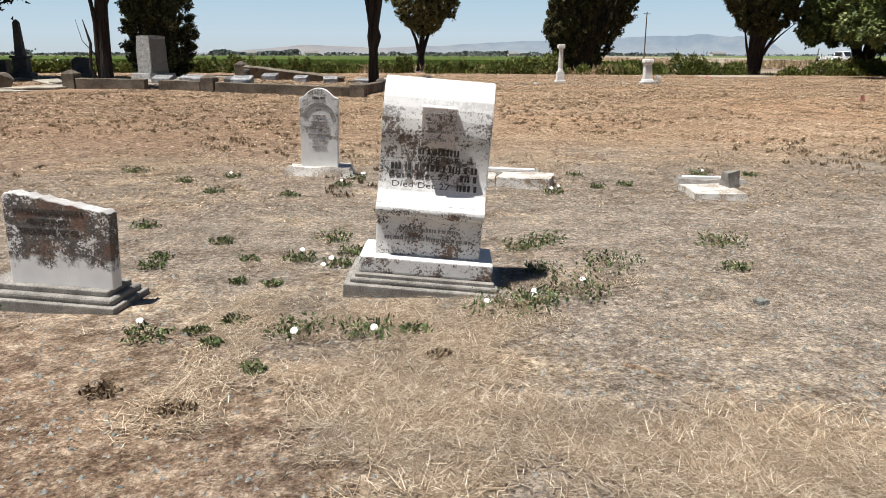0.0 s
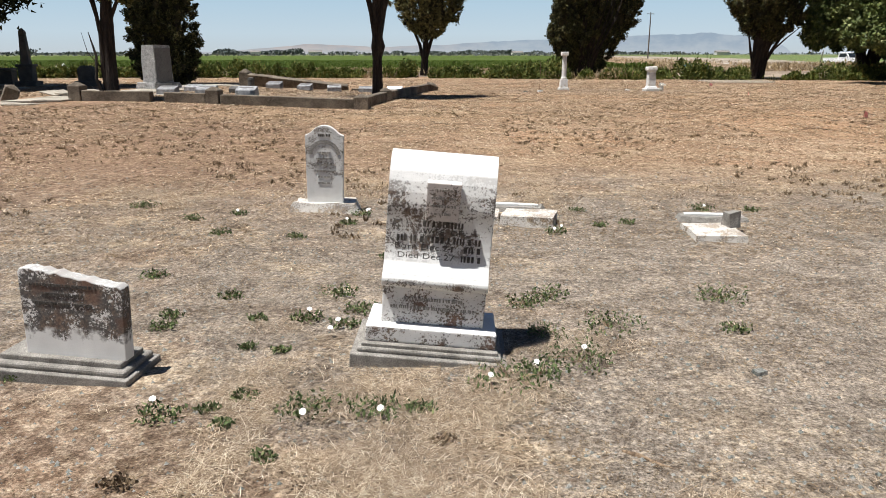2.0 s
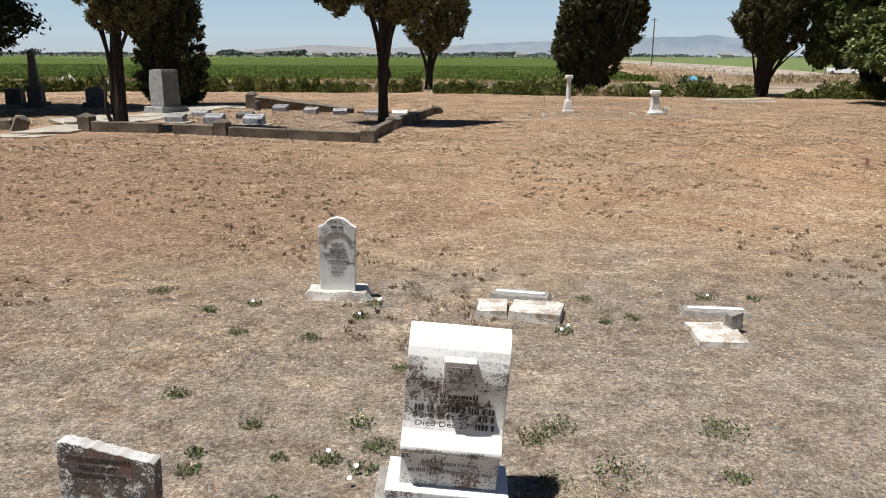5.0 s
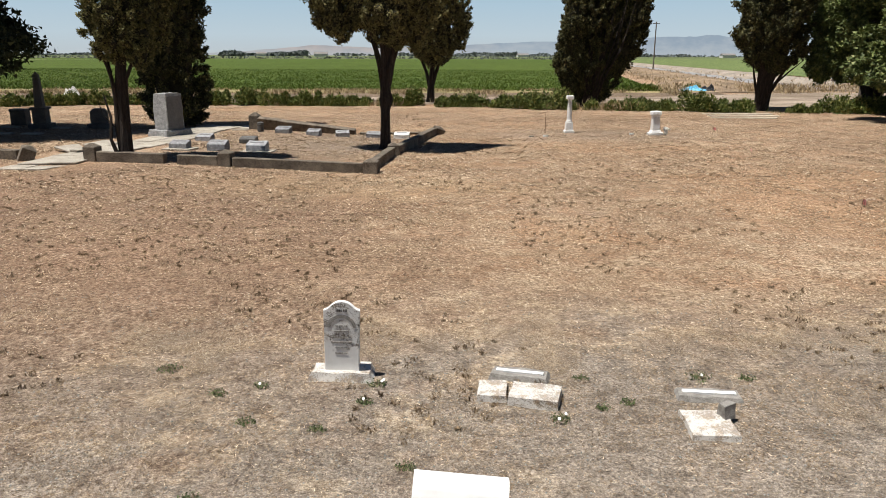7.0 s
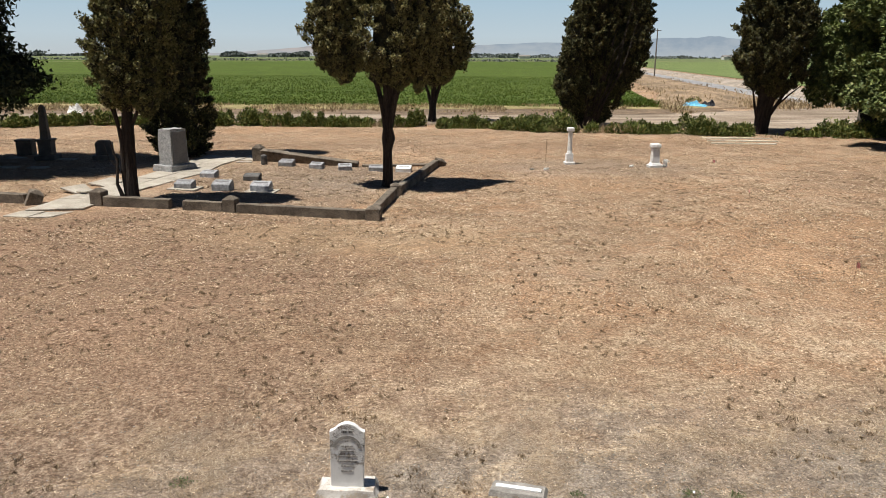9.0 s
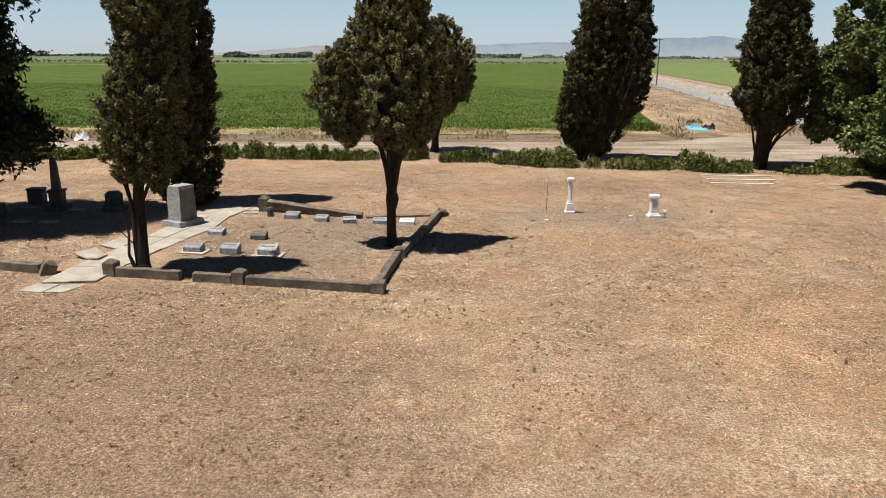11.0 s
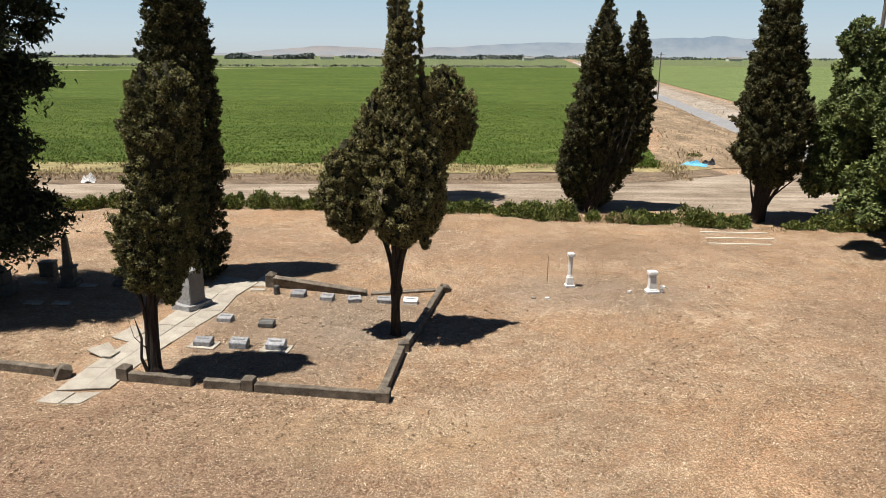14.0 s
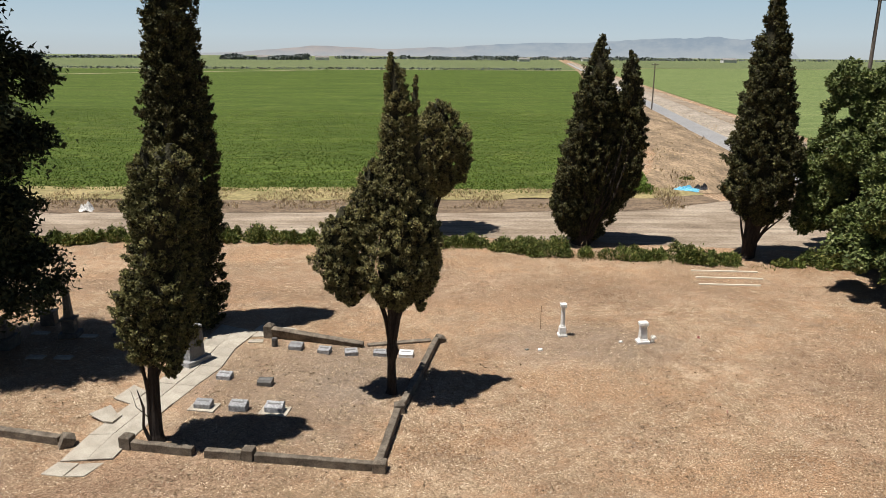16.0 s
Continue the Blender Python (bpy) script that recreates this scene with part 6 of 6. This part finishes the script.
BIND = "green bindweed with white flowers on dry ground"
WEEDS = [(-2.53, 4.0, .10), (-1.16, 3.44, .06), (-1.13, 3.74, .08), (-0.17, 3.57, .09), (-0.87, 3.12, .07), (-0.85, 5.45, .16), (-1.56, 7.28, .09), (0.61, 4.64, .13), (0.56, 5.25, .13), (0.75, 5.39, .16),
         (1.08, 4.75, .20), (2.06, 5.4, .19), (1.93, 4.73, .10), (-1.36, 4.97, .07), (-1.06, 4.34, .06), (-1.29, 4.42, .06), (-1.69, 5.44, .10), (-1.97, 4.79, .10), (-2.0, 5.03, .09), (-2.5, 6.0, .12),
         (-3.72, 8.78, .16), (-2.88, 8.11, .12), (-2.35, 7.4, .10), (-0.54, 6.59, .10), (1.64, 7.86, .10), (1.99, 8.01, .10), (1.54, 8.66, .09), (3.64, 8.69, .10), (-1.28, 3.6, .06)]
for k, (x, y, s) in enumerate(WEEDS):
    weed(x, y, s, 400 + 2 * k)
weed(-1.52, 3.53, .13, 500, [(-1.57, 3.60)], BIND)
weed(-0.76, 3.57, .17, 502, [(-0.75, 3.45)], BIND)
weed(-0.39, 3.55, .16, 504, [(-0.36, 3.47)], BIND)
weed(-0.72, 4.82, .10, 506, [(-0.76, 4.76), (-0.79, 4.60)], BIND)
weed(-0.64, 5.1, .13, 508, [], BIND)
weed(-0.99, 4.91, .12, 510, [(-0.99, 4.95)], BIND)
weed(0.34, 3.92, .24, 512, [(0.50, 4.04), (0.22, 3.86)], BIND)
weed(0.77, 4.20, .22, 514, [(0.82, 4.28)], BIND)
weed(0.52, 4.02, .16, 516, [], BIND)
weed(1.14, 7.57, .13, 518, [(1.10, 7.50), (1.19, 7.62)], BIND)
weed(-1.00, 8.45, .13, 520, [(-0.95, 8.42), (-0.93, 8.46)], BIND)
weed(-2.41, 8.3, .10, 522, [(-2.41, 8.24)], BIND)
weed(3.03, 8.68, .17, 524, [(3.05, 8.66)], BIND)
weed(-1.12, 7.95, .10, 526, [(-1.12, 7.93)], BIND)
weed(-1.46, 2.9, .07, 528, [], "small brown dying weed on straw", M_DEADWEED)
weed(-1.08, 2.73, .07, 530, [], "small brown dying weed on straw", M_DEADWEED)
weed(-0.04, 3.24, .06, 532, [], "small reddish dead weed on bare ground", M_DEADWEED)

# straw lying and standing over the near ground


def straw(n, y0, y1, power, length, width, stand, threshold, seed):
    rng = np.random.RandomState(seed)
    y = y0 + (y1 - y0) * rng.rand(n) ** power
    x = rng.uniform(-0.68, 0.68, n) * (y + 0.6)
    d = 0.55 * value_noise(x, y, 0.9, 92) + 0.30 * value_noise(x, y, 2.7, 93) + 0.15 * value_noise(x, y, 8.0, 94)
    bare = np.exp(-((y - 5.4) / 1.9) ** 2) * 0.20
    d = d - 0.18 * np.exp(-(((x - 4.6) / 2.6) ** 2 + ((y - 5.2) / 2.0) ** 2))
    d = d - 0.12 * np.exp(-(((x + 9) / 7) ** 2 + ((y - 13.5) / 6) ** 2))
    d = d - 0.25 * np.clip((y0 + 3.5 - y) / 3.5, 0, 1) * (y0 > 5)
    keep = d - bare > threshold + 0.14 * rng.rand(n)
    x, y = x[keep], y[keep]
    m = len(x)
    a = rng.rand(m) * 2 * math.pi
    lift = stand * rng.rand(m) ** 2
    ln = length * (0.4 + 0.9 * rng.rand(m))
    dx, dy, dz = np.cos(a) * np.cos(lift) * ln, np.sin(a) * np.cos(lift) * ln, np.sin(lift) * ln
    z = relief(x, y) + 0.006 + 0.008 * rng.rand(m)
    w = width * (0.6 + 0.8 * rng.rand(m))
    p0 = np.stack([x - np.sin(a) * w, y + np.cos(a) * w, z], -1)
    p1 = np.stack([x + np.sin(a) * w, y - np.cos(a) * w, z], -1)
    p2 = np.stack([x + dx, y + dy, z + dz + 0.003], -1)
    v = np.stack([p0, p1, p2], 1).reshape(-1, 3)
    return v, np.arange(3 * m).reshape(m, 3)


v, f = straw(560000, 1.8, 11.0, 1.35, 0.080, 0.0016, 0.38, 0.50, 95)
tagged(soup("dry_straw", v, f, M_STRAW), "dry straw scattered over the near ground", "straw", kind="stuff")
v, f = straw(300000, 7.5, 34.0, 1.3, 0.06, 0.0026, 0.9, 0.40, 96)
tagged(soup("dry_lawn", v, f, M_LAWN), "dry bleached lawn grass", "grass", kind="stuff")
def tufts(n, y0, y1, size, seed, threshold):
    rng = np.random.RandomState(seed)
    y = y0 + (y1 - y0) * rng.rand(n) ** 0.8
    x = rng.uniform(-0.68, 0.68, n) * (y + 0.8)
    brown = np.exp(-(((x + 9) / 7) ** 2 + ((y - 13.5) / 6) ** 2)) * (-0.10 if seed == 610 else 0.10)
    keep = -brown + 0.6 * value_noise(x, y, 1.1, seed + 1) + 0.4 * value_noise(x, y, 3.7, seed + 2) > threshold + 0.25 * rng.rand(n)
    keep &= ~((x > -15.6) & (x < -11.4) & (y > 24) & (y < 40))
    x, y = x[keep], y[keep]
    sizes = np.minimum(size, 0.010 + 0.0032 * y)
    m = len(x)
    a = rng.rand(m) * 2 * math.pi
    way = unit(np.stack([np.cos(a), np.sin(a), 0.05 + 0.5 * rng.rand(m) ** 2], -1))
    side = np.stack([-np.sin(a), np.cos(a), 0.3 * rng.normal(size=m)], -1)
    return blades(np.stack([x, y, relief(x, y) + 0.15 * sizes], -1), way, side, sizes * (0.6 + 0.8 * rng.rand(m)), 0.38 * sizes)


v, f = tufts(400000, 6, 57, 0.09, 600, 0.28)
tagged(soup("lawn_tufts", v, f, M_TUFT), "short dry bleached grass tufts", "grass", kind="stuff")
v, f = tufts(120000, 6, 50, 0.085, 610, 0.36)
tagged(soup("brown_tufts", v, f, M_DEADWEED), "short brown dead grass tufts", "grass", kind="stuff")
v, f = tufts(40000, 1.6, 9, 0.035, 620, 0.34)
tagged(soup("brown_litter", v, f, M_DEADWEED), "brown plant litter on the near ground", "litter", kind="stuff")

rng = np.random.RandomState(97)
n = 2000
y = 7 + 28 * rng.rand(n) ** 1.2
x = rng.uniform(-0.66, 0.66, n) * (y + 1)
keep = value_noise(x, y, 0.35, 98) > 0.42 + 0.12 * (x > 0)
x, y = x[keep], y[keep]
m = len(x)
c = np.repeat(np.stack([x, y, relief(x, y)], -1), 22, 0)
q = rng.normal(0, 1, (22 * m, 3)) * (0.035, 0.035, 0.02) * np.repeat(rng.uniform(0.5, 1.6, m), 22)[:, None]
q[:, 2] = np.abs(q[:, 2]) + 0.01
v, f = sprays(c + q, 0.05, 99, 0.5, 0.28)
tagged(soup("dead_weeds", v, f, M_DEADWEED), "small brown dead weed tufts dotting the lawn", "weeds", kind="stuff")
n = 12000
y = 1.9 + 10 * rng.rand(n) ** 1.2
x = rng.uniform(-0.66, 0.66, n) * (y + 1)
q = 0.004 + 0.015 * rng.rand(n) ** 2.5
base = np.array([(1, 0, 0), (-0.5, 0.87, 0), (-0.5, -0.87, 0), (0, 0, 0.9)])
v = (np.stack([x, y, relief(x, y)], -1)[:, None, :] + base[None] * q[:, None, None]).reshape(-1, 3)
i = 4 * np.arange(n)[:, None]
f = np.concatenate([np.concatenate([i + a, i + b, i + c2], 1) for a, b, c2 in ((0, 1, 3), (1, 2, 3), (2, 0, 3))])
tagged(soup("pebbles", v, f, M_STONE), "small pebbles and clods on bare earth", "pebbles", kind="stuff")
